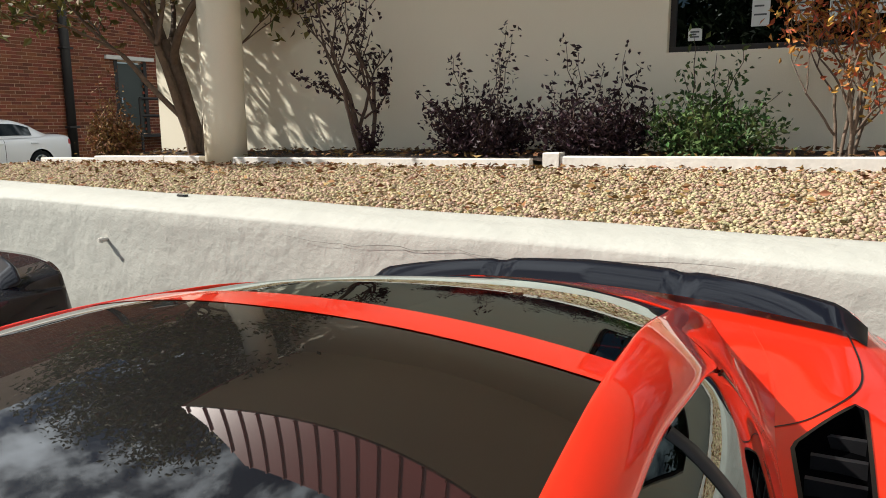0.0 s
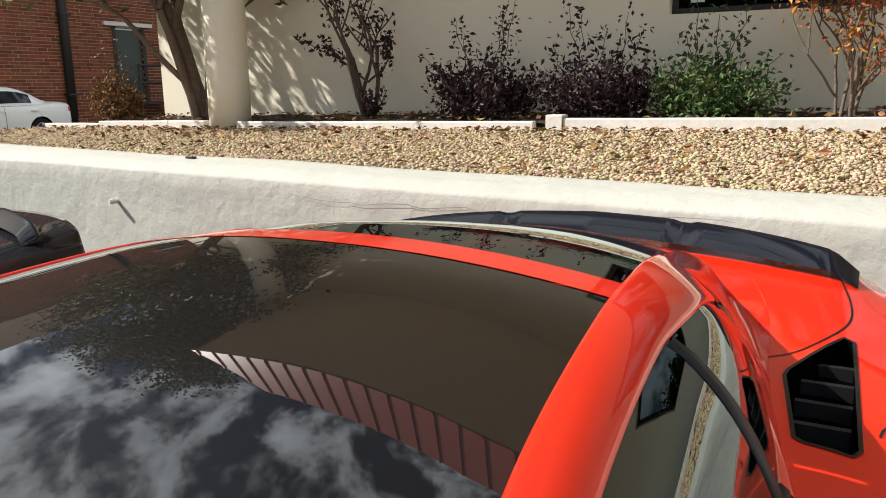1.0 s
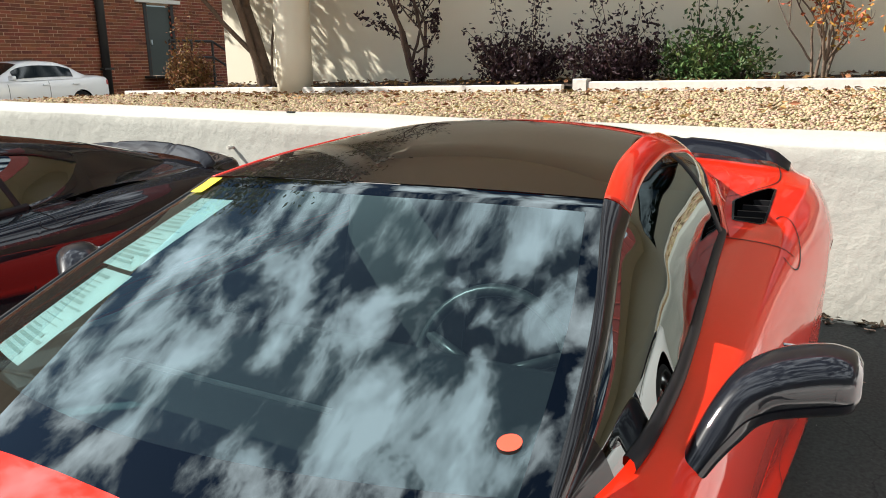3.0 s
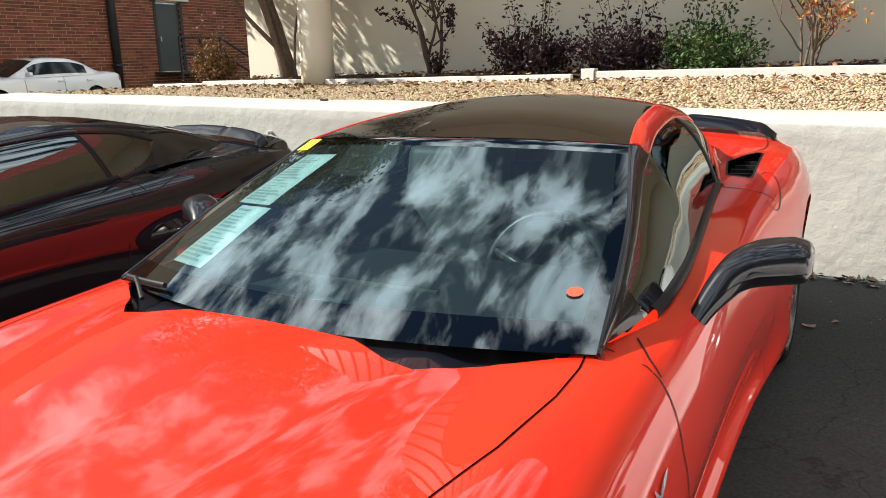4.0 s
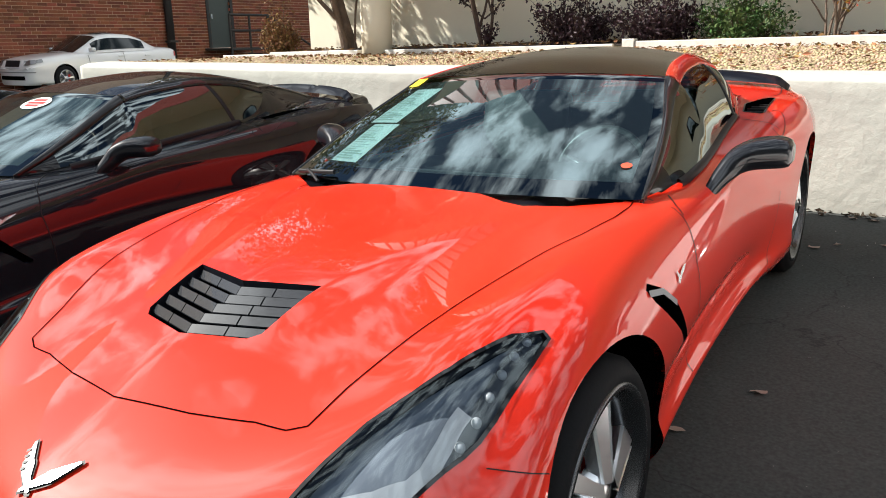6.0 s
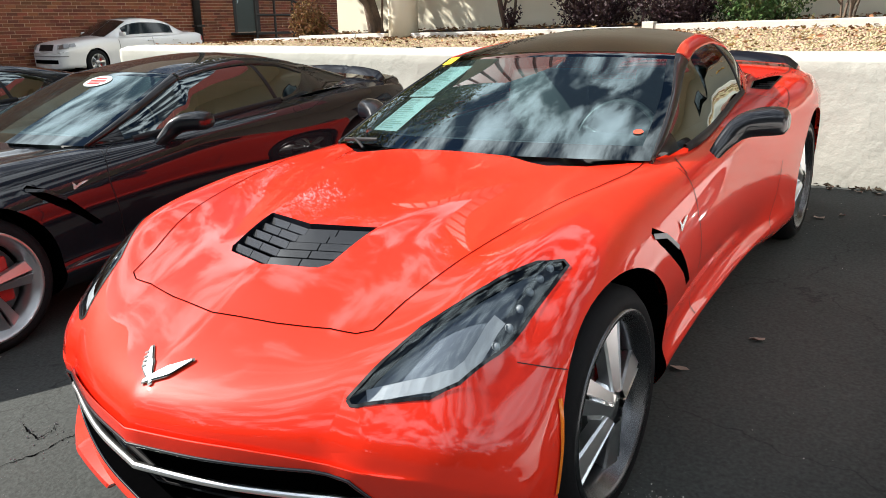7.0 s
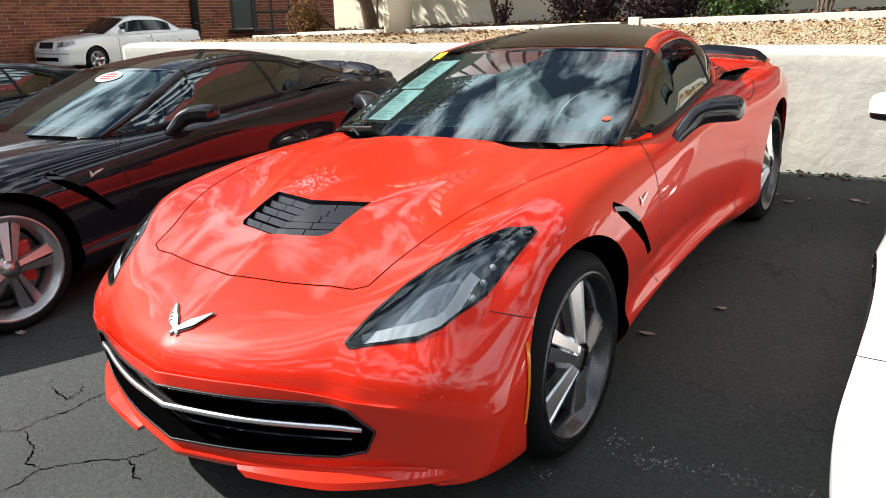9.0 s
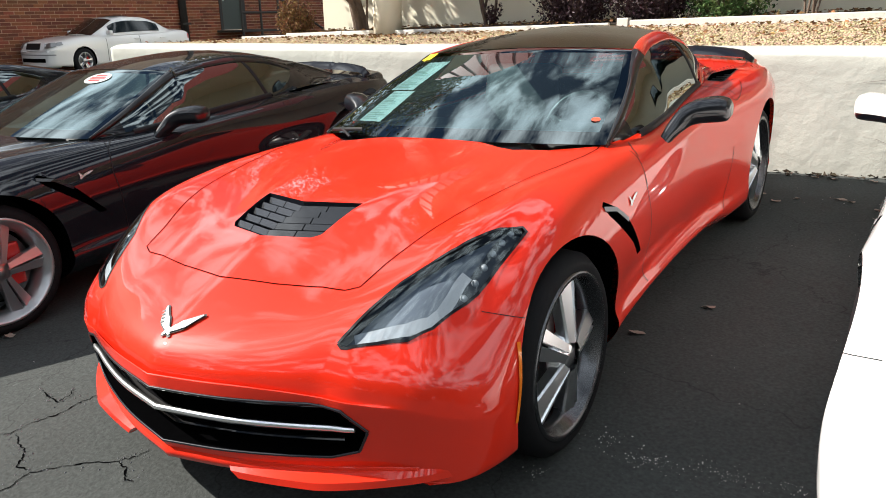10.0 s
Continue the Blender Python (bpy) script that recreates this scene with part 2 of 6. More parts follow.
def asphalt_material():
    m = material("asphalt", (0.054, 0.058, 0.056), spec=0.08, rough=0.9, grain=0.55, scale=75, bump=0.6, depth=0.006, stain=0.30, stain_scale=0.9)
    n, l = m.node_tree.nodes, m.node_tree.links
    b = n["Principled BSDF"]
    t = n.new("ShaderNodeTexCoord")
    # pale scuffs and grit, and thin cracks with a shape of their own
    v = n.new("ShaderNodeTexVoronoi")
    v.feature = "DISTANCE_TO_EDGE"
    v.inputs["Scale"].default_value = 1.1
    w = n.new("ShaderNodeTexNoise")
    w.inputs["Scale"].default_value, w.inputs["Detail"].default_value = 6.0, 10
    mixv = n.new("ShaderNodeMixRGB")
    mixv.inputs["Fac"].default_value = 0.17
    l.new(t.outputs["Object"], w.inputs["Vector"])
    l.new(t.outputs["Object"], mixv.inputs["Color1"])
    l.new(w.outputs["Color"], mixv.inputs["Color2"])
    l.new(mixv.outputs["Color"], v.inputs["Vector"])
    r = n.new("ShaderNodeValToRGB")
    r.color_ramp.elements[0].position, r.color_ramp.elements[1].position = 0.0012, 0.0042
    r.color_ramp.elements[0].color, r.color_ramp.elements[1].color = (0.62, 0.62, 0.62, 1), (1, 1, 1, 1)
    l.new(v.outputs["Distance"], r.inputs["Fac"])
    g = n.new("ShaderNodeTexNoise")
    g.inputs["Scale"].default_value, g.inputs["Detail"].default_value, g.inputs["Roughness"].default_value = 28, 8, 0.8
    l.new(t.outputs["Object"], g.inputs["Vector"])
    gr = n.new("ShaderNodeValToRGB")
    gr.color_ramp.elements[0].position, gr.color_ramp.elements[1].position = 0.63, 0.72
    gr.color_ramp.elements[1].color = (0.10, 0.10, 0.097, 1)
    l.new(g.outputs["Fac"], gr.inputs["Fac"])
    old = b.inputs["Base Color"].links[0].from_socket
    k = n.new("ShaderNodeMixRGB")
    k.blend_type, k.inputs["Fac"].default_value = "MULTIPLY", 1.0
    l.new(old, k.inputs["Color1"])
    l.new(r.outputs["Color"], k.inputs["Color2"])
    a = n.new("ShaderNodeMixRGB")
    a.blend_type, a.inputs["Fac"].default_value = "ADD", 1.0
    l.new(k.outputs["Color"], a.inputs["Color1"])
    l.new(gr.outputs["Color"], a.inputs["Color2"])
    l.new(a.outputs["Color"], b.inputs["Base Color"])
    return m


ASPHALT = asphalt_material()

# ---- building helpers ----


def mesh_of(name, bm, mat, smooth=False):
    me = bpy.data.meshes.new(name)
    bm.to_mesh(me)
    bm.free()
    me.materials.append(mat)
    if smooth:
        me.polygons.foreach_set("use_smooth", [True] * len(me.polygons))
    return me


def part(name, bm, mat, parent=None, label="", smooth=False):
    """One mesh object, as a part under its thing or part."""
    ob = new(name, mesh_of(name, bm, mat, smooth) if isinstance(bm, bmesh.types.BMesh) else bm)
    if parent:
        ob.parent = parent
    if label:
        ob["label"] = label
    return ob


def thing(name, label, category, group="", m=None):
    ob = new(name)
    if m is not None:
        ob.matrix_world = m
    return tagged(ob, label, category, group)


def setting(name, bm, mat, label="", category="", smooth=False):
    return tagged(part(name, bm, mat, None, "", smooth), label, category, kind="structure")


def raw(name, verts, faces, mat, smooth=False):
    me = bpy.data.meshes.new(name)
    me.from_pydata(verts, [], faces)
    me.materials.append(mat)
    if smooth:
        me.polygons.foreach_set("use_smooth", [True] * len(me.polygons))
    me.update()
    return me


def box(bm, x0, x1, y0, y1, z0, z1, bevel=0.0):
    vs = [bm.verts.new((x, y, z)) for x in (x0, x1) for y in (y0, y1) for z in (z0, z1)]
    fs = [bm.faces.new([vs[i] for i in q]) for q in ((0, 1, 3, 2), (4, 6, 7, 5), (0, 4, 5, 1), (2, 3, 7, 6), (0, 2, 6, 4), (1, 5, 7, 3))]
    if bevel:
        es = {e for f in fs for e in f.edges}
        bmesh.ops.bevel(bm, geom=list(es), offset=bevel, segments=2, affect="EDGES", profile=0.6)
    return bm


def boxed(*args, **kw):
    return box(bmesh.new(), *args, **kw)


def tube(bm, points, radii, sides=8, caps=True):
    """A round tube through points with a radius at each."""
    rings = []
    pts = [Vector(p) for p in points]
    side = None
    for i, p in enumerate(pts):
        d = (pts[min(i + 1, len(pts) - 1)] - pts[max(i - 1, 0)]).normalized()
        ref = side if side is not None else (Vector((1, 0, 0)) if abs(d.x) < 0.8 else Vector((0, 1, 0)))
        a = (ref - d * ref.dot(d)).normalized()
        side = a
        b = d.cross(a)
        r = radii[i] if hasattr(radii, "__len__") else radii
        rings.append([bm.verts.new(p + r * (math.cos(k * math.tau / sides) * a + math.sin(k * math.tau / sides) * b)) for k in range(sides)])
    for u, v in zip(rings, rings[1:]):
        for k in range(sides):
            bm.faces.new((u[k], u[(k + 1) % sides], v[(k + 1) % sides], v[k]))
    if caps:
        bm.faces.new(rings[0][::-1])
        bm.faces.new(rings[-1])
    return bm


def spline(keys):
    """A smooth curve through (at, value) keys, as a function."""
    xs = [k[0] for k in keys]
    ys = [k[1] for k in keys]
    n = len(xs)
    d = [(ys[i + 1] - ys[i]) / (xs[i + 1] - xs[i]) for i in range(n - 1)]
    s = [d[0]] + [0.0 if d[i - 1] * d[i] <= 0 else 2 * d[i - 1] * d[i] / (d[i - 1] + d[i]) for i in range(1, n - 1)] + [d[-1]]

    def f(x):
        x = min(max(x, xs[0]), xs[-1])
        i = max(0, min(n - 2, int(np.searchsorted(xs, x)) - 1))
        h = xs[i + 1] - xs[i]
        t = (x - xs[i]) / h
        return ((2 * t**3 - 3 * t**2 + 1) * ys[i] + (t**3 - 2 * t**2 + t) * h * s[i]
                + (-2 * t**3 + 3 * t**2) * ys[i + 1] + (t**3 - t**2) * h * s[i + 1])
    return f


def catmull(ctrl, n):
    """Points along a smooth curve through control points, n to each span."""
    c = [Vector(p) for p in ctrl]
    c = [2 * c[0] - c[1]] + c + [2 * c[-1] - c[-2]]
    out = []
    for i in range(1, len(c) - 2):
        for k in range(n):
            t = k / n
            a, b, d, e = c[i - 1], c[i], c[i + 1], c[i + 2]
            out.append(0.5 * (2 * b + (d - a) * t + (2 * a - 5 * b + 4 * d - e) * t * t + (3 * b - a - 3 * d + e) * t**3))
    out.append(c[-2])
    return out

# ---- ground ----


def lot(x, y):
    """Height of the asphalt: the lot rises to the right and to the wall, and levels out far off."""
    dip = min(1.0, max(0.0, (-1.2 - x) / 1.0))
    near = 0.0289 * x + 0.0464 * y - 0.04 * dip * dip * (3 - 2 * dip)
    s = min(1.0, max(0.0, (-x - 6.0) / 9.0))
    s = s * s * (3 - 2 * s)
    r = min(1.0, max(0.0, (math.hypot(x, y) - 12.0) / 20.0))
    return (near * (1 - s) + 0.02 * s) * (1 - r) + 0.02 * r


def ground():
    side = [-600, -250, -120, -60, -40] + [i * 1.0 for i in range(-30, 13)] + [16, 25, 40, 60, 120, 250, 600]
    verts = [(x, y, lot(x, y)) for y in side for x in side]
    n = len(side)
    faces = [(j * n + i, j * n + i + 1, (j + 1) * n + i + 1, (j + 1) * n + i) for j in range(n - 1) for i in range(n - 1)]
    return tagged(new("ground", raw("ground", verts, faces, ASPHALT, True)), "dark worn asphalt parking lot with fine cracks", "ground", kind="structure")


ground()

# ---- retaining wall, gravel bed and kerb ----
WALL_Y, WALL_TOP, WALL_L, WALL_R, BED_R = 2.6, 1.035, -7.35, 9.0, 9.0


def kerb_base(x):
    return 1.07 + 0.02 * (x + 4.8)


def bed(x, y):
    s = min(1.0, max(0.0, (y - 3.05) / 1.75))
    z = 1.03 * (1 - s) + kerb_base(x) * s
    return z - 0.35 * max(0.0, (-7.9 - x)) ** 1.5


def retaining_wall():
    prof = [(0.0, -1.2), (0.0, 0.985), (0.006, 1.000), (0.022, 1.008), (0.12, WALL_TOP), (0.40, WALL_TOP + 0.01), (0.46, WALL_TOP - 0.02), (0.46, -1.2)]
    xs = np.arange(WALL_L, WALL_R + 0.01, 0.06)
    fine = []
    for (a, b), (c, d) in zip(prof, prof[1:]):
        k = max(1, int(math.hypot(c - a, d - b) / 0.07))
        fine += [(a + (c - a) * i / k, b + (d - b) * i / k) for i in range(k)]
    fine.append(prof[-1])
    verts = []
    for x in xs:
        for y, z in fine:
            wob = 0.012 * noise.noise((x * 1.3, z * 1.3, y)) + 0.005 * noise.noise((x * 6, z * 6, y * 6))
            verts.append((float(x), WALL_Y + y + wob, z + (0.010 * noise.noise((x * 0.9, 4, y)) if z > 0.9 else 0)))
    n = len(fine)
    faces = [(i * n + j, (i + 1) * n + j, (i + 1) * n + j + 1, i * n + j + 1) for i in range(len(xs) - 1) for j in range(n - 1)]
    faces.append(tuple(range(n)))
    w = new("wall_retaining", raw("wall_retaining", verts, faces, PLASTER, True))
    return tagged(w, "white painted rough plaster retaining wall, hairline cracks", "wall", kind="structure")


retaining_wall()


def wall_cracks():
    """Hairline cracks in the plaster, as thin recess-dark ribbons along the wall's face."""
    for x0, z0, dx, dz, steps in ((-1.9, 0.93, 0.06, -0.002, 22), (-0.55, 0.90, 0.06, 0.004, 14), (-3.19, 0.97, 0.004, -0.035, 5), (1.1, 0.8, 0.05, 0.006, 8), (1.25, 0.45, 0.045, -0.01, 10), (1.6, 0.75, 0.012, -0.04, 9), (-2.9, 0.5, 0.05, 0.012, 7), (2.0, 0.6, 0.05, 0.01, 12)):
        bm = bmesh.new()
        p, prev = Vector((x0, 0, z0)), None
        for i in range(steps):
            p = p + Vector((dx, 0, dz)) + Vector((random.uniform(-.012, .012), 0, random.uniform(-.012, .012)))
            y = WALL_Y - 0.010
            w = 0.0011 * (1 - abs(2 * i / steps - 1)) + 0.0005
            a, b = bm.verts.new((p.x, y, p.z - w)), bm.verts.new((p.x, y, p.z + w))
            if prev:
                bm.faces.new((prev[0], a, b, prev[1]))
            prev = (a, b)
        setting("wall_crack", bm, CRACK, "thin dark hairline crack in plaster", "crack")


wall_cracks()


def gravel():
    xs = np.linspace(WALL_L + 0.04, BED_R, 90)
    ys = np.linspace(WALL_Y + 0.4, 4.95, 14)
    verts = [(float(x), float(y), bed(x, y) - 0.012) for y in ys for x in xs]
    n = len(xs)
    faces = [(j * n + i, j * n + i + 1, (j + 1) * n + i + 1, (j + 1) * n + i) for j in range(len(ys) - 1) for i in range(n - 1)]
    tagged(new("gravel_bed", raw("gravel_bed", verts, faces, GRAVEL_BED, True)), "bed of tan gravel behind the retaining wall", "gravel bed", kind="structure")
    # pebbles: squashed, turned octahedra with one more cut
    bm = bmesh.new()
    bmesh.ops.create_icosphere(bm, subdivisions=1, radius=1.0)
    base = np.array([v.co[:] for v in bm.verts])
    tri = np.array([[v.index for v in f.verts] for f in bm.faces])
    bm.free()
    rng = np.random.RandomState(4)
    count = 40000
    x = -7.28 + (rng.rand(count) ** 0.8) * 10.1
    y = 3.03 + rng.rand(count) * 1.76
    size = 0.0065 + 0.0105 * rng.rand(count) ** 1.8
    vs, fs = [], []
    for i in range(count):
        a, b = rng.rand() * 6.283, (rng.rand() - .5) * 0.7
        s = np.array([1.0, 0.65 + 0.35 * rng.rand(), 0.5 + 0.25 * rng.rand()]) * size[i]
        p = base * s
        c, d = math.cos(a), math.sin(a)
        p = p @ np.array([[c, d, 0], [-d, c, 0], [0, 0, 1]])
        p = p @ np.array([[1, 0, 0], [0, math.cos(b), math.sin(b)], [0, -math.sin(b), math.cos(b)]])
        vs.append(p + (x[i], y[i], bed(x[i], y[i]) + size[i] * 0.15 + 0.008 * rng.rand()))
        fs.append(tri + 12 * i)
    ob = new("gravel", raw("gravel", np.concatenate(vs).tolist(), np.concatenate(fs).tolist(), PEBBLE, True))
    tagged(ob, "tan and cream rounded river gravel", "gravel", kind="stuff")


gravel()


def leaf_mesh(name, spots, mat, size, rng, curl=0.3, flat=False):
    """Many small folded leaves at the spots, joined."""
    vs, fs = [], []
    for p in spots:
        s = size * (0.6 + 0.8 * rng.rand())
        q = rng.normal(size=3)
        if flat:
            q[2] *= 0.2
        q /= np.linalg.norm(q)
        r = np.cross(q, rng.normal(size=3) * (0.25, 0.25, 1) if flat else rng.normal(size=3))
        r /= np.linalg.norm(r) + 1e-9
        n = np.cross(q, r)
        k = len(vs)
        p = np.array(p)
        vs += [p - q * s, p + r * s * .5 + n * s * curl, p + q * s, p - r * s * .5 + n * s * curl]
        fs += [(k, k + 1, k + 2), (k, k + 2, k + 3)]
    return raw(name, [tuple(v) for v in vs], fs, mat)


def litter():
    """Fallen leaves on the gravel, the wall's foot and the lot."""
    rng = np.random.RandomState(7)
    flat = []
    for i in range(1500):
        x = -7.2 + 9.7 * rng.rand() ** 0.9
        y = 4.76 - 1.75 * rng.rand() ** 1.9
        flat.append((x, y, bed(x, y) + 0.027))
    tagged(new("leaf_litter", leaf_mesh("leaf_litter", flat, LEAF_DRY, 0.026, rng, 0.25, True)), "brown dry leaves scattered on the gravel", "leaf litter", kind="stuff")
    foot = [(x, WALL_Y - 0.02 - 0.10 * rng.rand() ** 2, 0.0) for x in -3.5 + 8.0 * rng.rand(420)]
    foot = [(x, y, lot(x, y) + 0.014) for x, y, _ in foot]
    tagged(new("leaf_litter", leaf_mesh("leaf_litter", foot, LEAF_ROT, 0.024, rng, 0.3, True)), "dark leaves and dirt along the wall's foot", "leaf litter", kind="stuff")
    spots = [(0.76, -0.476), (0.962, -0.092), (0.80, 1.919), (0.91, 1.767), (0.87, 2.493), (1.05, 2.47), (1.271, 1.932), (1.331, 1.882), (1.497, 1.739), (1.511, 1.534), (1.16, 2.46), (1.42, 2.45), (1.75, 2.1), (-2.0, -1.70), (1.02, 1.86)]
    for x, y in spots:
        bm = bmesh.new()
        s = 0.026 + 0.016 * rng.rand()
        a = rng.rand() * 6.28
        ring = []
        for k in range(9):
            th = a + k * math.tau / 9
            rr = s * (0.6 + 0.55 * rng.rand())
            ring.append(bm.verts.new((rr * math.cos(th), 0.6 * rr * math.sin(th), 0.012 * rng.rand() + 0.004)))
        c = bm.verts.new((0, 0, 0.003))
        for k in range(9):
            bm.faces.new((c, ring[k], ring[(k + 1) % 9]))
        ob = part("fallen_leaf", bm, LEAF_FALLEN)
        ob.location = (x, y, lot(x, y) + 0.002)
        tagged(ob, "curled tan dry leaf lying on asphalt", "leaf", "leaves on the lot")


litter()


def grit():
    """Pale grit swept into small drifts on the asphalt."""
    rng = np.random.RandomState(17)
    vs, fs = [], []
    for cx, cy, sx, sy, n in ((0.915, -1.265, 0.05, 0.03, 50), (1.062, -1.33, 0.05, 0.02, 45), (1.145, -1.31, 0.06, 0.02, 45), (1.30, -1.28, 0.06, 0.02, 60), (1.477, -1.27, 0.05, 0.02, 30), (0.80, -1.53, 0.02, 0.015, 20), (1.2, -0.6, 0.4, 0.5, 40), (-1.5, -2.7, 0.6, 0.4, 50), (1.3, 1.6, 0.35, 0.5, 40)):
        for _ in range(n):
            x, y, r = cx + sx * rng.normal(), cy + sy * rng.normal(), 0.0009 + 0.0028 * rng.rand() ** 3
            z, k = lot(x, y), len(vs)
            vs += [(x - r, y, z), (x + r * 0.4, y - r, z), (x + r * 0.6, y + r, z), (x, y, z + r)]
            fs += [(k, k + 1, k + 3), (k + 1, k + 2, k + 3), (k + 2, k, k + 3)]
    tagged(new("grit", raw("grit", vs, fs, STONE)), "pale grit scattered on the asphalt", "grit", kind="stuff")


grit()


def lot_cracks():
    """Open cracks in the asphalt: ragged dark ribbons with pale and dark crumbs along their edges."""
    rng = np.random.RandomState(29)
    lines = (((-1.20, -2.30), (-1.015, -2.224), (-1.011, -2.124), (-0.977, -2.054), (-0.976, -1.961), (-0.975, -1.908), (-0.93, -1.80)),
             ((-0.987, -2.202), (-0.914, -2.234), (-0.835, -2.252), (-0.799, -2.29), (-0.765, -2.319), (-0.702, -2.305)),
             ((-0.70, -2.52), (-0.675, -2.39), (-0.692, -2.31), (-0.633, -2.255), (-0.571, -2.19), (-0.468, -2.13), (-0.444, -2.081), (-0.425, -2.031)),
             ((-0.468, -2.13), (-0.411, -2.143), (-0.351, -2.18), (-0.319, -2.18)),
             ((-1.234, -1.965), (-1.154, -1.987), (-1.076, -1.996), (-1.072, -1.951), (-1.109, -1.904)))
    crumbs, faces = [], []
    for line in lines:
        pts = []
        for a, b in zip(line, line[1:]):
            for k in range(6):
                pts.append((a[0] + (b[0] - a[0]) * k / 6 + rng.normal(0, 0.004), a[1] + (b[1] - a[1]) * k / 6 + rng.normal(0, 0.004)))
        pts.append(line[-1])
        bm = bmesh.new()
        prev = None
        for i, (x, y) in enumerate(pts):
            q = pts[min(i + 1, len(pts) - 1)], pts[max(i - 1, 0)]
            d = Vector((q[0][0] - q[1][0], q[0][1] - q[1][1], 0)).normalized()
            w = (0.0010 + 0.0032 * rng.rand() ** 1.5) * min(1.0, 0.3 + 4 * min(i, len(pts) - 1 - i) / len(pts))
            n = Vector((-d.y, d.x, 0)) * w
            p = Vector((x, y, lot(x, y) + 0.0022))
            cur = bm.verts.new(p + n), bm.verts.new(p - n)
            if prev:
                bm.faces.new((prev[0], cur[0], cur[1], prev[1]))
            prev = cur
            for _ in range(2):
                cx, cy, r = x + rng.normal(0, 0.02), y + rng.normal(0, 0.02), 0.0012 + 0.004 * rng.rand() ** 3
                z, k = lot(cx, cy), len(crumbs)
                crumbs += [(cx - r, cy, z), (cx + r * 0.5, cy - r, z), (cx + r * 0.6, cy + r, z), (cx, cy, z + r)]
                faces += [(k, k + 1, k + 3), (k + 1, k + 2, k + 3), (k + 2, k, k + 3)]
        setting("ground_crack", bm, DARK, "open dark crack in the asphalt", "crack")
    tagged(new("crumbs", raw("crumbs", crumbs, faces, GREY)), "grey crumbs of asphalt beside the cracks", "grit", kind="stuff")


lot_cracks()


def kerbs():
    def beam(name, x0, x1, y, h, w, lift0=0.0, lift1=0.0, label=""):
        bm = bmesh.new()
        n = max(2, int((x1 - x0) / 0.12))
        rings = []
        for i in range(n + 1):
            x = x0 + (x1 - x0) * i / n
            z = kerb_base(x) + lift0 + (lift1 - lift0) * i / n + 0.006 * noise.noise((x * 2, 1, 1))
            yy = y + 0.010 * noise.noise((x * 1.5, 3, 1))
            c = 0.008
            rings.append([bm.verts.new(q) for q in ((x, yy - w / 2, z - 0.06), (x, yy - w / 2, z + h - c), (x, yy - w / 2 + c, z + h), (x, yy + w / 2 - c, z + h), (x, yy + w / 2, z + h - c), (x, yy + w / 2, z - 0.06))])
        for a, b in zip(rings, rings[1:]):
            for k in range(5):
                bm.faces.new((a[k], b[k], b[k + 1], a[k + 1]))
        bm.faces.new(rings[0][::-1])
        bm.faces.new(rings[-1])
        bmesh.ops.recalc_face_normals(bm, faces=bm.faces[:])
        return tagged(part(name, bm, KERB_PAINT), label, "kerb", "kerb beams of the planting bed", "structure")
    beam("kerb_1", -7.28, -6.36, 4.82, 0.05, 0.09, label="weathered white painted kerb beam along the planting bed")
    beam("kerb_2", -6.34, -5.3, 4.82, 0.075, 0.09, label="weathered white painted kerb beam along the planting bed")
    beam("kerb_3", -5.28, -4.80, 4.82, 0.075, 0.09, label="weathered white painted kerb beam along the planting bed")
    beam("kerb_4", -4.39, -1.46, 4.84, 0.065, 0.075, 0.0, 0.0, label="loose white painted kerb plank, warped at its end")
    beam("kerb_5", -1.345, -1.225, 4.83, 0.11, 0.12, label="short white kerb block at a joint")
    beam("kerb_6", -1.215, 3.2, 4.83, 0.085, 0.10, label="white painted kerb beam along the planting bed")
    beam("kerb_7", 3.21, 9.0, 4.83, 0.085, 0.10, label="white painted kerb beam along the planting bed")


kerbs()

# ---- cream building ----
FACE_Y, CORNER_X = 5.7, -6.42


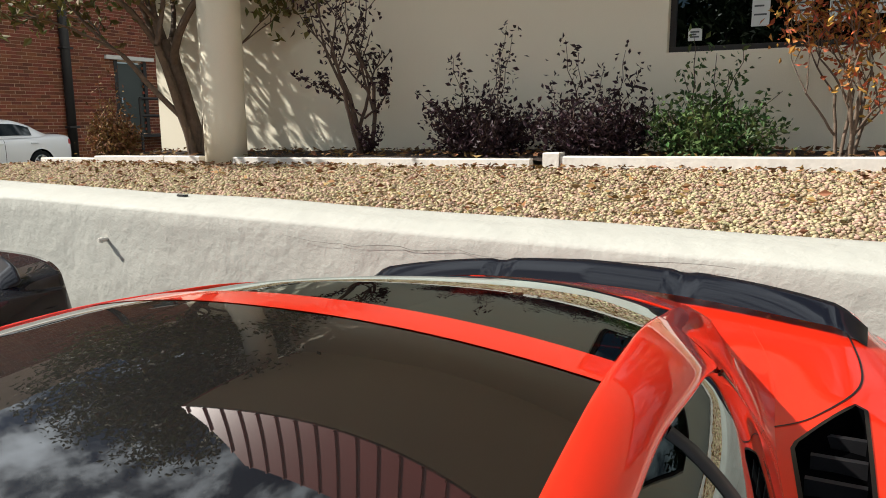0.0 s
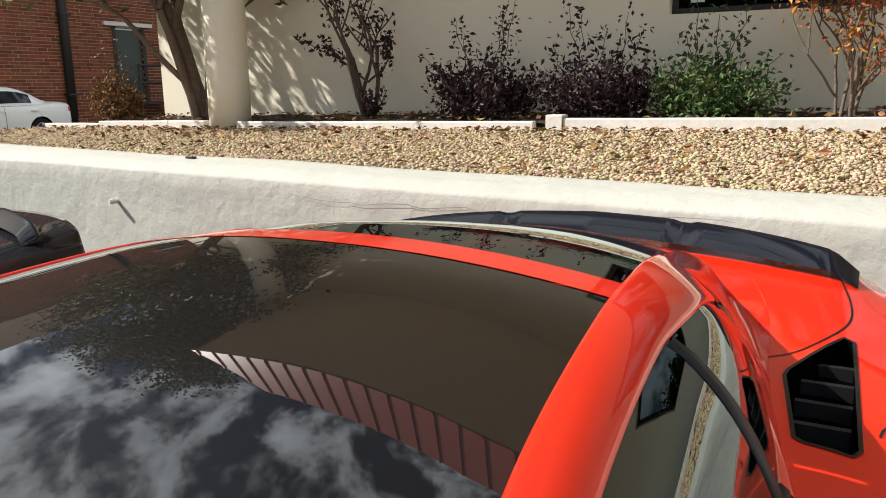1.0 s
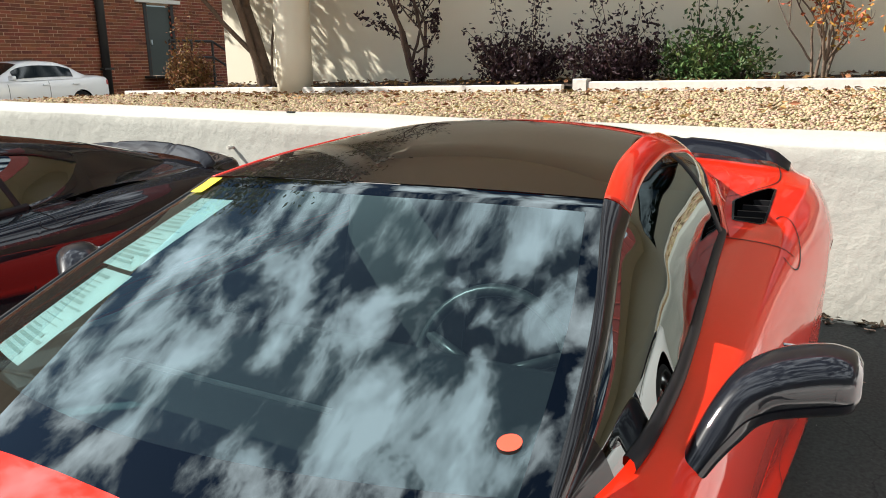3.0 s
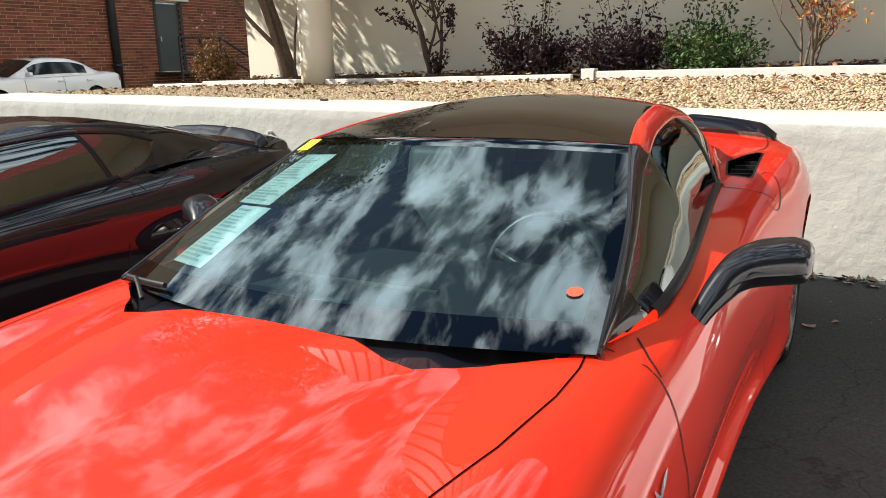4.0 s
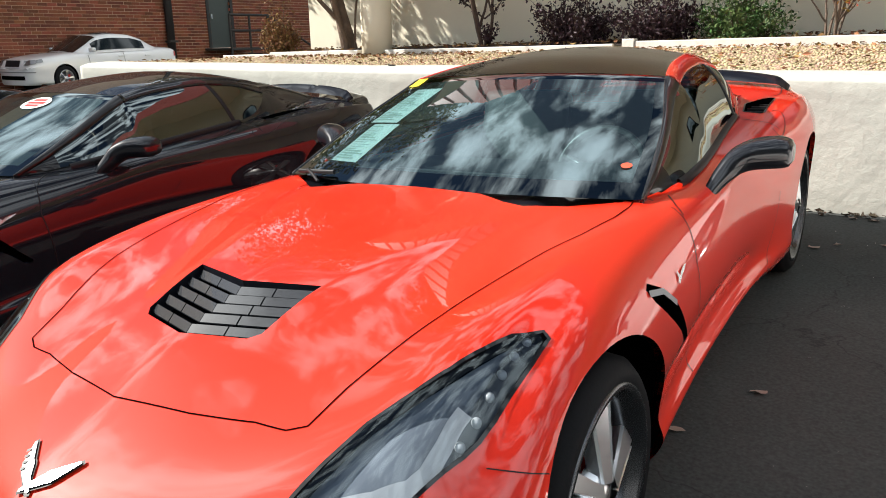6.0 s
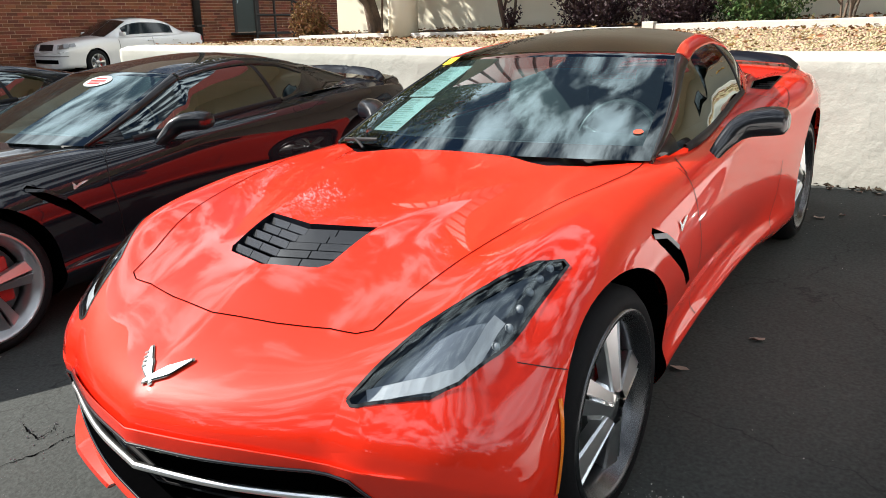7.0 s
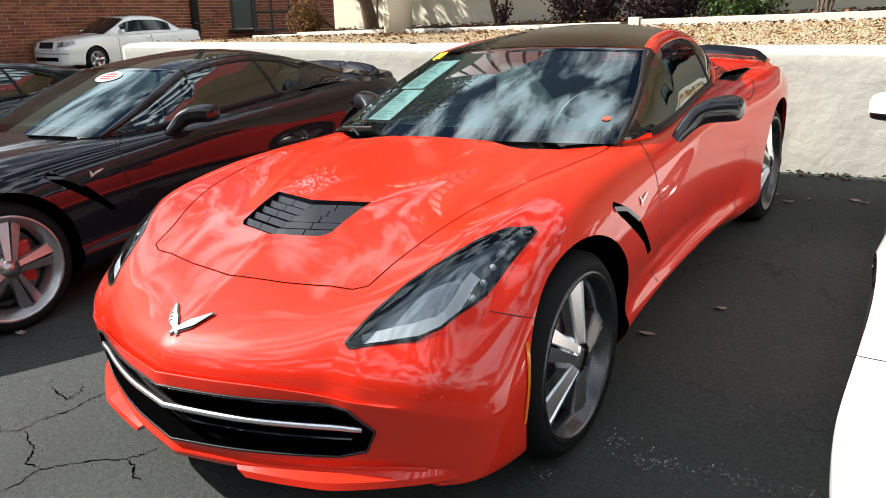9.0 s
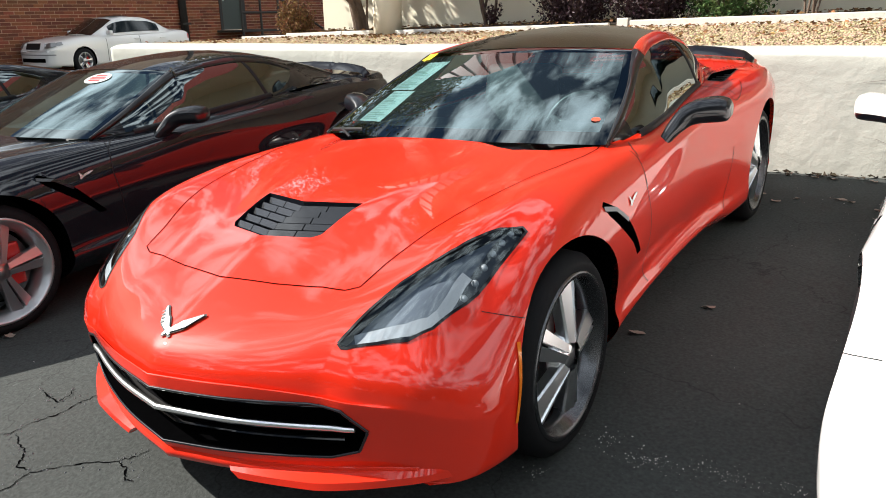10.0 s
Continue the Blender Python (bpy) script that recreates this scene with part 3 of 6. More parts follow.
def facade():
    t = 0.25
    wx0, wx1, wz0, wz1 = -0.735, 2.6, 1.975, 3.05
    bm = bmesh.new()
    box(bm, CORNER_X, wx0, FACE_Y, FACE_Y + t, 0.0, 6.4)
    box(bm, wx0, wx1, FACE_Y, FACE_Y + t, 0.0, wz0)
    box(bm, wx0, wx1, FACE_Y, FACE_Y + t, wz1, 6.4)
    box(bm, wx1, 12.0, FACE_Y, FACE_Y + t, 0.0, 6.4)
    bmesh.ops.remove_doubles(bm, verts=bm.verts[:], dist=1e-4)
    setting("wall_facade", bm, STUCCO, "cream stucco facade of a low building", "wall")
    setting("wall_side", boxed(CORNER_X, CORNER_X + t, FACE_Y + t + 0.002, 16, 0.0, 6.4), STUCCO, "cream stucco side wall", "wall")
    # near-black colour stands for the unlit depth of the room
    setting("wall_room_back", boxed(wx0 - 1, wx1 + 1, FACE_Y + 2.2, FACE_Y + 2.3, 1.0, 3.6), DARK, "back wall of the room inside, coloured near-black for its shade", "wall")
    win = tagged(new("window_1"), "dark wide office window with paper notices", "window", kind="structure")
    f = 0.045
    for a in ((wx0, wx1, wz0, wz0 + f), (wx0, wx1, wz1 - f, wz1), (wx0, wx0 + f, wz0 + f, wz1 - f), (wx1 - f, wx1, wz0 + f, wz1 - f), (0.85, 0.85 + f, wz0 + f, wz1 - f)):
        part("window_frame", boxed(a[0], a[1], FACE_Y + 0.07, FACE_Y + 0.13, a[2], a[3], bevel=0.004), IRON, win)
    for a, b in ((wx0 + f, 0.85), (0.85 + f, wx1 - f)):
        part("pane", boxed(a, b, FACE_Y + 0.095, FACE_Y + 0.103, wz0 + f, wz1 - f), SIDE_GLASS, win)
    for x, z, w, h in ((-0.60, 2.06, 0.10, 0.09), (-0.16, 2.14, 0.12, 0.30), (0.12, 2.16, 0.12, 0.26), (0.34, 2.14, 0.13, 0.28), (0.62, 2.18, 0.12, 0.24)):
        note = part("paper_notice", boxed(x, x + w, FACE_Y + 0.085, FACE_Y + 0.090, z, z + h), PAPER)
        tagged(note, "white paper notice taped to the window", "notice", "notices in the window")
        for k in range(3):
            part("text_bar", boxed(x + 0.015, x + w - 0.02 - 0.02 * (k % 2), FACE_Y + 0.0835, FACE_Y + 0.0845, z + h * (0.25 + 0.2 * k), z + h * (0.25 + 0.2 * k) + 0.012), INK, note)
    # room behind the facade, its shade put in as near-black walls
    setting("ceiling", boxed(wx0 - 1, wx1 + 1, FACE_Y + t + 0.01, FACE_Y + 2.2, 3.3, 3.4), DARK, "ceiling of the room inside, coloured near-black for its shade", "ceiling")


facade()
CAN_L, CAN_Y, CAN_Z = -4.64, 3.75, 4.5


def canopy():
    setting("soffit", boxed(CAN_L, 12.0, CAN_Y, FACE_Y - 0.004, CAN_Z, CAN_Z + 0.08), SOFFIT, "cream soffit under the roof overhang", "soffit")
    setting("fascia", boxed(CAN_L, 12.0, CAN_Y + 0.16, CAN_Y + 0.28, CAN_Z + 0.083, CAN_Z + 0.36, bevel=0.008), STUCCO, "cream fascia beam on the column", "fascia")
    roof = tagged(new("mansard_roof"), "red standing-seam metal mansard roof over the canopy", "roof", kind="structure")
    z0, z1, dy = CAN_Z - 0.02, CAN_Z + 1.02, 0.20
    bm = bmesh.new()
    vs = [bm.verts.new(q) for q in ((CAN_L, CAN_Y - 0.05, z0), (12, CAN_Y - 0.05, z0), (12, CAN_Y - 0.05 + dy, z1), (CAN_L + 0.8, CAN_Y - 0.05 + dy, z1), (CAN_L + 0.8, FACE_Y + 0.5, z1), (12, FACE_Y + 0.5, z1), (CAN_L, FACE_Y + 0.5, z0), (12, FACE_Y + 0.5, z0))]
    for q in ((0, 1, 2, 3), (3, 2, 5, 4), (0, 3, 4, 6), (1, 7, 5, 2)):
        bm.faces.new([vs[i] for i in q])
    part("roof_skin", bm, MANSARD, roof)
    n = Vector((0, -(z1 - z0), dy)).normalized() * 0.022
    a, b = Vector((0, CAN_Y - 0.05, z0)), Vector((0, CAN_Y - 0.05 + dy, z1))

    def seam_mesh(reach):
        bm = bmesh.new()
        q = [bm.verts.new(p + o + Vector((s, 0, 0))) for p in (a, a.lerp(b, reach)) for o in (Vector(), n) for s in (-0.008, 0.008)]
        for f in ((0, 1, 5, 4), (2, 6, 7, 3), (0, 4, 6, 2), (1, 3, 7, 5), (0, 2, 3, 1), (4, 5, 7, 6)):
            bm.faces.new([q[j] for j in f])
        return mesh_of("seam", bm, MANSARD)
    full = seam_mesh(1.0)
    for i in range(62):
        x = CAN_L + 0.10 + i * 0.27
        if x > 11.9:
            break
        reach = (x - CAN_L) / 0.8                       # the end is hipped, so its first seams are short
        o = part("seam", full if reach >= 1 else seam_mesh(reach), None, roof)
        o.location.x = x


canopy()


def column():
    bm = bmesh.new()
    tube(bm, [(-4.60, 4.93, z) for z in (0.95, 1.5, 2.2, 2.9, 4.495)], 0.194, 40, caps=True)
    c = part("column", bm, STUCCO, smooth=True)
    return tagged(c, "round cream stucco column standing in gravel", "column", kind="structure")


column()


def mulch_bed():
    xs, ys = np.linspace(-6.4, 9.0, 110), np.linspace(4.86, FACE_Y + 0.05, 12)
    verts = [(float(x), float(y), kerb_base(x) + 0.05 + 0.05 * (y - 4.86) + 0.035 * noise.noise((x * 5, y * 5, 2))) for y in ys for x in xs]
    n = len(xs)
    faces = [(j * n + i, j * n + i + 1, (j + 1) * n + i + 1, (j + 1) * n + i) for j in range(len(ys) - 1) for i in range(n - 1)]
    tagged(new("mulch_bed", raw("mulch_bed", verts, faces, MULCH, True)), "dark bark mulch in the planting bed", "mulch bed", kind="structure")
    rng = np.random.RandomState(11)
    spots = [(x, y, kerb_base(x) + 0.08 + 0.05 * (y - 4.86)) for x, y in zip(-6.3 + 9.5 * rng.rand(900), 4.9 + 0.75 * rng.rand(900))]
    tagged(new("bark_chips", leaf_mesh("bark_chips", spots, LEAF_DRY, 0.03, rng, 0.3, True)), "dry leaves and bark chips in the bed", "leaf litter", kind="stuff")


mulch_bed()


def wall_pipe():
    p = thing("drain_pipe", "short white plastic weep pipe in the wall", "pipe")
    bm = bmesh.new()
    tube(bm, [(-3.2, WALL_Y + 0.05, 0.80), (-3.2, WALL_Y - 0.06, 0.80)], 0.013, 12)
    part("pipe", bm, PVC, p, smooth=False)
    bm = bmesh.new()
    tube(bm, [(-3.2, WALL_Y - 0.03, 0.80), (-3.2, WALL_Y - 0.042, 0.80)], 0.017, 12)
    part("collar", bm, PVC, p)
    stone = part("pebble", boxed(-2.90, -2.835, 2.87, 2.905, WALL_TOP + 0.006, WALL_TOP + 0.020, bevel=0.006), VENT_GREY)
    tagged(stone, "small grey flat stone lying on the wall's top", "stone")


wall_pipe()

# ---- brick building ----
BX = -19.3


def brick_building():
    bm = boxed(BX - 0.3, BX - 0.012, -14, 14.86, -0.5, 9.0)
    box(bm, BX - 0.3, BX - 0.012, 15.9, 32, -0.5, 9.0)
    box(bm, BX - 0.3, BX - 0.012, 14.86, 15.9, 3.18, 9.0)
    box(bm, BX - 0.3, BX - 0.012, 14.86, 15.9, -0.5, 0.99)
    setting("wall_brick", bm, MORTAR, "red brick wall of a building with pale mortar", "wall")
    wall = bpy.data.objects["wall_brick"]
    rng = np.random.RandomState(3)
    dx, dz = 0.28, 0.0935
    holes = ((14.86, 15.9, 0.95, 3.2),)
    many, single = [], []
    for r in range(72):
        z = 0.02 + r * dz
        for c in range(116):
            y = -2.0 + c * dx + (dx / 2 if r % 2 else 0)
            if y > 24 or any(a < y < b and lo < z < hi for a, b, lo, hi in holes):
                continue
            (single if 13.5 < y < 16.9 and 1.5 < z < 3.0 and len(single) < 280 else many).append((y, z))
    def shape():
        bm = box(bmesh.new(), -0.02, 0.006, -0.134, 0.134, -0.0412, 0.0412)
        bmesh.ops.delete(bm, geom=[f for f in bm.faces if f.normal.x < -0.5 or f.calc_center_median().x < -0.019], context="FACES_ONLY")
        return bm
    bm = shape()
    bv = np.array([v.co[:] for v in bm.verts])
    bm.verts.index_update()
    bf = np.array([[v.index for v in f.verts] for f in bm.faces])
    vs, fs = [], []
    for i, (y, z) in enumerate(many):
        vs.append(bv + (BX - 0.012 + 0.006 * rng.rand(), y + 0.004 * rng.normal(), z))
        fs.append(bf + len(bv) * i)
    ob = new("bricks", raw("bricks", np.concatenate(vs).tolist(), np.concatenate(fs).tolist(), BRICK))
    ob.parent = wall
    tagged(ob, "red bricks in running bond", kind="stuff")
    me = mesh_of("brick", bm, BRICK_ONE)
    for y, z in single:
        o = part("brick", me, None, wall)
        o.location = (BX - 0.012 + 0.006 * rng.rand(), y, z)


def brick_details():
    pipe = thing("downspout", "dark iron downspout on the brick wall", "downspout")
    bm = bmesh.new()
    tube(bm, [(BX + 0.10, 13.2, z) for z in (0.2, 4, 9)], 0.13, 10)
    part("pipe", bm, IRON, pipe, smooth=True)
    for z in (1.2, 3.4, 5.6):
        part("bracket", boxed(BX - 0.005, BX + 0.25, 13.04, 13.36, z, z + 0.06, bevel=0.01), IRON, pipe)
    d = tagged(new("door_1"), "dark green metal service door in brick wall", "door", kind="structure")
    part("door_leaf", boxed(BX - 0.11, BX - 0.05, 14.92, 15.84, 1.0, 3.12, bevel=0.008), DOOR_PAINT, d)
    part("door_frame", boxed(BX - 0.11, BX + 0.012, 14.80, 14.915, 1.0, 3.2), IRON, d)
    part("door_frame", boxed(BX - 0.11, BX + 0.012, 15.845, 15.96, 1.0, 3.2), IRON, d)
    part("lintel", boxed(BX - 0.11, BX + 0.10, 14.5, 16.2, 3.22, 3.34, bevel=0.01), STONE, d, "pale stone lintel")
    part("door_handle", boxed(BX - 0.05, BX, 15.0, 15.04, 1.95, 2.1), CHROME, d)
    st = thing("iron_stairs", "dark iron stairs with railing by the service door", "stairs")
    part("landing", boxed(BX + 0.002, BX + 1.3, 14.6, 16.4, 0.92, 0.99, bevel=0.01), IRON, st)
    for y in (14.65, 15.5, 16.35):
        bm = bmesh.new()
        tube(bm, [(BX + 1.25, y, lot(BX + 1.2, y) - 0.02), (BX + 1.25, y, 2.05)], 0.04, 8)
        part("post", bm, IRON, st)
    for z in (1.55, 2.05):
        bm = bmesh.new()
        tube(bm, [(BX + 1.25, 14.65, z), (BX + 1.25, 16.35, z), (BX + 1.25, 18.6, z - 1.1)], 0.04, 8)
        part("rail", bm, IRON, st)
    for k in range(5):
        part("tread", boxed(BX + 0.05, BX + 1.25, 16.45 + 0.3 * k, 16.72 + 0.3 * k, 0.75 - 0.14 * k, 0.79 - 0.14 * k), IRON, st)


brick_building()
brick_details()

# ---- plants ----


def grow(bm, p, d, length, radius, depth, tips, rng, bend=0.25, taper=0.72, up=0.15):
    """One limb as a tapered tube, then smaller ones from it. Collects points along the finest twigs."""
    n = 5
    pts, rad = [Vector(p)], [radius]
    d = Vector(d).normalized()
    for i in range(n):
        d = (d + Vector((rng.normal(0, bend), rng.normal(0, bend), rng.normal(0, bend) + up)) * 0.35).normalized()
        pts.append(pts[-1] + d * length / n)
        rad.append(radius * (1 - (1 - taper) * (i + 1) / n))
    tube(bm, pts, rad, 7 if radius > 0.02 else 5, caps=False)
    if depth == 1:
        tips.extend(pts[2:])
    if depth == 0:
        tips.extend(pts[1:])
        return
    for k in range(2 if depth > 1 else 3):
        j = n if k == 0 else int(rng.randint(2, n + 1))
        s = Vector((rng.normal(), rng.normal(), rng.normal() * 0.4 + 0.3)).normalized()
        grow(bm, pts[j], (d + s * 0.75), length * (0.62 + 0.2 * rng.rand()), rad[j] * 0.78, depth - 1, tips, rng, bend, taper, up)


def myrtle(name, label, at, stems, height, radius, leaf, leaf_size, per_tip, bark, seed, spread=0.35, depth=3, sprouts=0, limbs=()):
    rng = np.random.RandomState(seed)
    t = thing(name, label, "tree")
    tips = []
    bm = bmesh.new()
    for k in range(stems):
        a = k * math.tau / stems + rng.rand() * 0.8
        base = Vector(at) + Vector((0.05 * math.cos(a), 0.05 * math.sin(a), -0.05))
        grow(bm, base, (spread * math.cos(a), spread * 0.7 * math.sin(a), 1.0), height * (0.24 + 0.08 * rng.rand()), radius * (0.7 + 0.5 * rng.rand()), depth, tips, rng, 0.22)
    low = []
    for d, ln in limbs:
        grow(bm, Vector(at) + Vector((0, 0, 0.22 * height)) * 0.6, d, ln, radius * 0.45, 1, low, rng, 0.3, 0.6, 0.1)
    for k in range(sprouts):
        a = rng.rand() * 6.28
        grow(bm, Vector(at), (math.cos(a), math.sin(a), 0.9), 0.28, radius * 0.25, 0, low, rng, 0.3)
    part("trunk", bm, bark, t, smooth=True)
    spots = []
    for q in tips:
        for _ in range(rng.poisson(per_tip)):
            spots.append(np.array(q) + rng.normal(0, 0.055, 3))
    for q in low:
        for _ in range(7):
            spots.append(np.array(q) + rng.normal(0, 0.03, 3))
    spots = [p for p in spots if p[1] < FACE_Y - 0.03]
    part("crown", leaf_mesh("crown", spots, leaf, leaf_size, rng), None, t)
    return t


def shrub(name, label, x, y, half, top, leaf, bark, seed, spikes):
    """A shrub of many thin upright shoots, dense below and feathery above."""
    rng = np.random.RandomState(seed)
    z = kerb_base(x) + 0.06
    t = thing(name, label, "shrub", "shrubs against the facade")
    bm = bmesh.new()
    spots = []
    for k in range(46):
        a, q = rng.rand() * 6.28, rng.rand() ** 0.6
        bx, by = x + 0.10 * math.cos(a), y + 0.08 * math.sin(a)
        h = (top - z) * (0.38 + 0.28 * rng.rand()) * (1 - 0.25 * q)
        if k < len(spikes):
            h, tx = spikes[k][1] - z, spikes[k][0]
            ty = y + rng.normal(0, 0.06)
        else:
            tx, ty = x + half * q * math.cos(a) * 1.05, y + min(half, 0.42) * q * math.sin(a)
        pts = [Vector((bx, by, z - 0.04))]
        for i in range(1, 9):
            f = i / 8
            pts.append(Vector((bx + (tx - bx) * f**0.8 + rng.normal(0, 0.012), by + (ty - by) * f**0.8 + rng.normal(0, 0.012), z + h * f ** 1.05)))
        tube(bm, pts, [0.007 * (1 - 0.75 * i / 8) for i in range(9)], 5, caps=False)
        for i in range(2, 9):
            f = i / 8
            m = int(15 * (1.25 - f)) + (3 if k < len(spikes) else 2)
            for _ in range(m):
                s = 0.075 * (1.3 - f) + 0.018
                spots.append(np.array(pts[i]) + rng.normal(0, 1, 3) * (s, s * 0.8, s * 0.8))
    spots = [p for p in spots if p[1] < FACE_Y - 0.02 and p[2] > z - 0.02]
    part("stem", bm, bark, t)
    part("foliage", leaf_mesh("foliage", spots, leaf, 0.023, rng), None, t)
    return t


shrub("shrub", "dark purple-leaved shrub in the mulch bed", -2.06, 5.22, 0.52, 2.0, LEAF_PURPLE, BARK_DARK, 21, [(-1.86, 2.19), (-1.78, 2.12), (-2.30, 1.96), (-2.22, 1.86), (-2.62, 1.72), (-1.92, 1.95), (-2.5, 1.6)])
shrub("shrub", "dark purple and green shrub in the mulch bed", -1.12, 5.22, 0.46, 1.95, LEAF_PURPLE, BARK_DARK, 22, [(-1.39, 2.06), (-1.22, 1.96), (-0.92, 1.97), (-0.80, 1.85), (-0.72, 1.66), (-1.5, 1.75), (-1.05, 1.85)])
shrub("shrub", "bushy green shrub in the mulch bed", -0.27, 5.20, 0.50, 1.9, LEAF_GREEN, BARK_DARK, 23, [(-0.42, 2.05), (-0.30, 1.92), (-0.10, 1.95), (0.12, 1.66), (-0.60, 1.62), (-0.2, 1.80), (-0.5, 1.8)])
shrub("shrub", "rusty brown shrub at the building's corner", -6.44, 5.1, 0.26, 1.9, LEAF_DRY, BARK_DARK, 24, [(-6.32, 1.95), (-6.55, 1.85), (-6.2, 1.6)])
myrtle("small_tree", "slim multi-stemmed tree with few dark leaves", (-3.2, 5.22, kerb_base(-3.2) + 0.08), 3, 2.35, 0.024, LEAF_PURPLE, 0.026, 1.7, BARK_DARK, 33, 0.10, 3, 5, (((-1.0, -0.2, 0.55), 0.42), ((0.9, -0.3, 0.6), 0.30)))
myrtle("small_tree", "slim multi-stemmed tree with orange autumn leaves", (0.53, 5.1, kerb_base(0.53) + 0.08), 5, 1.45, 0.015, LEAF_ORANGE, 0.024, 1.35, BARK, 37, 0.04, 4, 0)


def corner_tree():
    """The large tree at the building's corner: twisted grey-brown trunks and a broad, gappy crown."""
    rng = np.random.RandomState(5)
    t = thing("tree", "twisted multi-trunk tree with thinning yellow-brown leaves", "tree")
    bm = bmesh.new()
    tips = []
    b = Vector((-5.26, 5.20, kerb_base(-5.3) + 0.04))
    for off, d, r, ln in (((0, 0, 0), (-0.19, -0.06, 1.0), 0.070, 1.25), ((0.075, 0.03, 0), (-0.15, -0.02, 1.0), 0.050, 1.35), ((-0.075, 0.0, 0), (-0.24, -0.06, 1.0), 0.054, 1.15), ((0.03, -0.08, 0), (-0.14, -0.06, 1.0), 0.044, 1.2), ((0.13, -0.04, 0), (0.06, -0.12, 1.0), 0.018, 1.0)):
        grow(bm, b + Vector(off) + Vector((0, 0, -0.06)), d, ln, r, 4, tips, rng, 0.26, 0.75, 0.04)
    part("trunk", bm, BARK, t, smooth=True)
    spots = []
    for q in tips:
        if q.z > 2.5:
            for _ in range(rng.poisson(6.0)):
                spots.append(np.array(q) + rng.normal(0, 0.16, 3))
        elif rng.rand() < 0.35:
            spots += [np.array(q) + rng.normal(0, 0.08, 3) for _ in range(5)]
    # clumps fill the crown
    for _ in range(400):
        v = rng.normal(0, 1, 3)
        v /= np.linalg.norm(v)
        c = np.array((-6.5, 4.95, 4.75)) + v * (2.3, 1.40, 2.0) * rng.rand() ** 0.4
        for _ in range(34):
            spots.append(c + rng.normal(0, 0.17, 3))
    # extra lobe out of view, added to shade a sunlit patch on the facade
    for _ in range(80):
        v = rng.normal(0, 1, 3)
        c = np.array((-5.30, 4.30, 4.75)) + v / np.linalg.norm(v) * (0.65, 0.5, 0.7) * rng.rand() ** 0.4
        for _ in range(34):
            spots.append(c + rng.normal(0, 0.15, 3))
    spots = [p for p in spots if p[0] < CORNER_X - 0.05 or p[1] < FACE_Y - 0.03]
    part("crown", leaf_mesh("crown", spots, LEAF_OLIVE, 0.05, rng), None, t)


corner_tree()


def far_trees():
    """Trees behind the lot, seen only in paint and glass."""
    rng = np.random.RandomState(8)
    for x, y, h in ((-16, -22, 9), (-4, -27, 10), (9, -24, 8.5), (20, -14, 9), (22, 4, 8)):
        t = thing("tree", "broad leafy tree across the lot", "tree", "trees round the lot")
        bm = bmesh.new()
        tips = []
        z = lot(x, y)
        grow(bm, (x, y, z - 0.1), (0, 0, 1), h * 0.45, 0.22, 3, tips, rng, 0.15, 0.7, 0.1)
        part("trunk", bm, BARK_DARK, t, smooth=True)
        spots = []
        for _ in range(120):
            v = rng.normal(0, 1, 3)
            v /= np.linalg.norm(v)
            c = np.array((x, y, z + h * 0.62)) + v * (h * 0.36, h * 0.36, h * 0.36) * rng.rand() ** 0.4
            spots += [c + rng.normal(0, 0.45, 3) for _ in range(22)]
        part("crown", leaf_mesh("crown", spots, LEAF_DARK, 0.19, rng), None, t)


far_trees()


def woods():
    """Unseen dense tree belt behind and beside the lot, added to block low sky."""
    rng = np.random.RandomState(19)
    spots = []
    for k in range(330):
        a = radians(-158 + 190 * k / 329)
        r = 30 + 5 * rng.rand()
        h = 8.0 + 3.5 * noise.noise((k * 0.09, 2, 5)) + 2.0 * rng.rand()
        x, y = r * math.cos(a), r * math.sin(a)
        for _ in range(16):
            c = np.array((x, y, h * rng.rand() ** 0.7)) + rng.normal(0, 0.7, 3)
            spots += [c + rng.normal(0, 0.5, 3) for _ in range(7)]
    tagged(new("woods", leaf_mesh("woods", spots, LEAF_DARK, 0.42, rng)), "dark leafy belt of unseen trees, added to block low sky light", "woods", kind="stuff")


woods()

# ---- sports car ----
from mathutils.bvhtree import BVHTree

# Car frame: x to the car's left, y to its rear, z up from the asphalt, origin midway between the axles.
AXLE, FRONT_R, REAR_R = 1.355, 0.330, 0.342
LEAN_LOT = Matrix(((0.99958, -0.00067, -0.0289, 0), (-0.00067, 0.99893, -0.04631, 0), (0.0289, 0.04631, 0.99851, 0), (0, 0, 0, 1)))

half_w = spline([(-2.235, 0.838), (-2.1, 0.868), (-1.95, 0.878), (-1.7, 0.876), (-1.355, 0.897), (-0.95, 0.880), (-0.5, 0.868), (0.0, 0.865), (0.55, 0.878), (1.0, 0.898), (1.355, 0.902), (1.75, 0.875), (2.15, 0.82)])
centre_z = spline([(-2.235, 0.525), (-2.215, 0.556), (-2.175, 0.586), (-2.08, 0.632), (-1.95, 0.685), (-1.775, 0.755), (-1.576, 0.803), (-1.2, 0.845), (-0.8, 0.870), (0.0, 0.88), (1.2, 0.90), (1.7, 0.915), (2.15, 0.93)])
bulge_z = spline([(-2.235, 0.525), (-2.20, 0.568), (-2.1, 0.622), (-1.9, 0.692), (-1.6, 0.782), (-1.2, 0.836), (-0.9, 0.858), (-0.7, 0.866), (0.0, 0.88), (1.2, 0.90), (2.15, 0.925)])
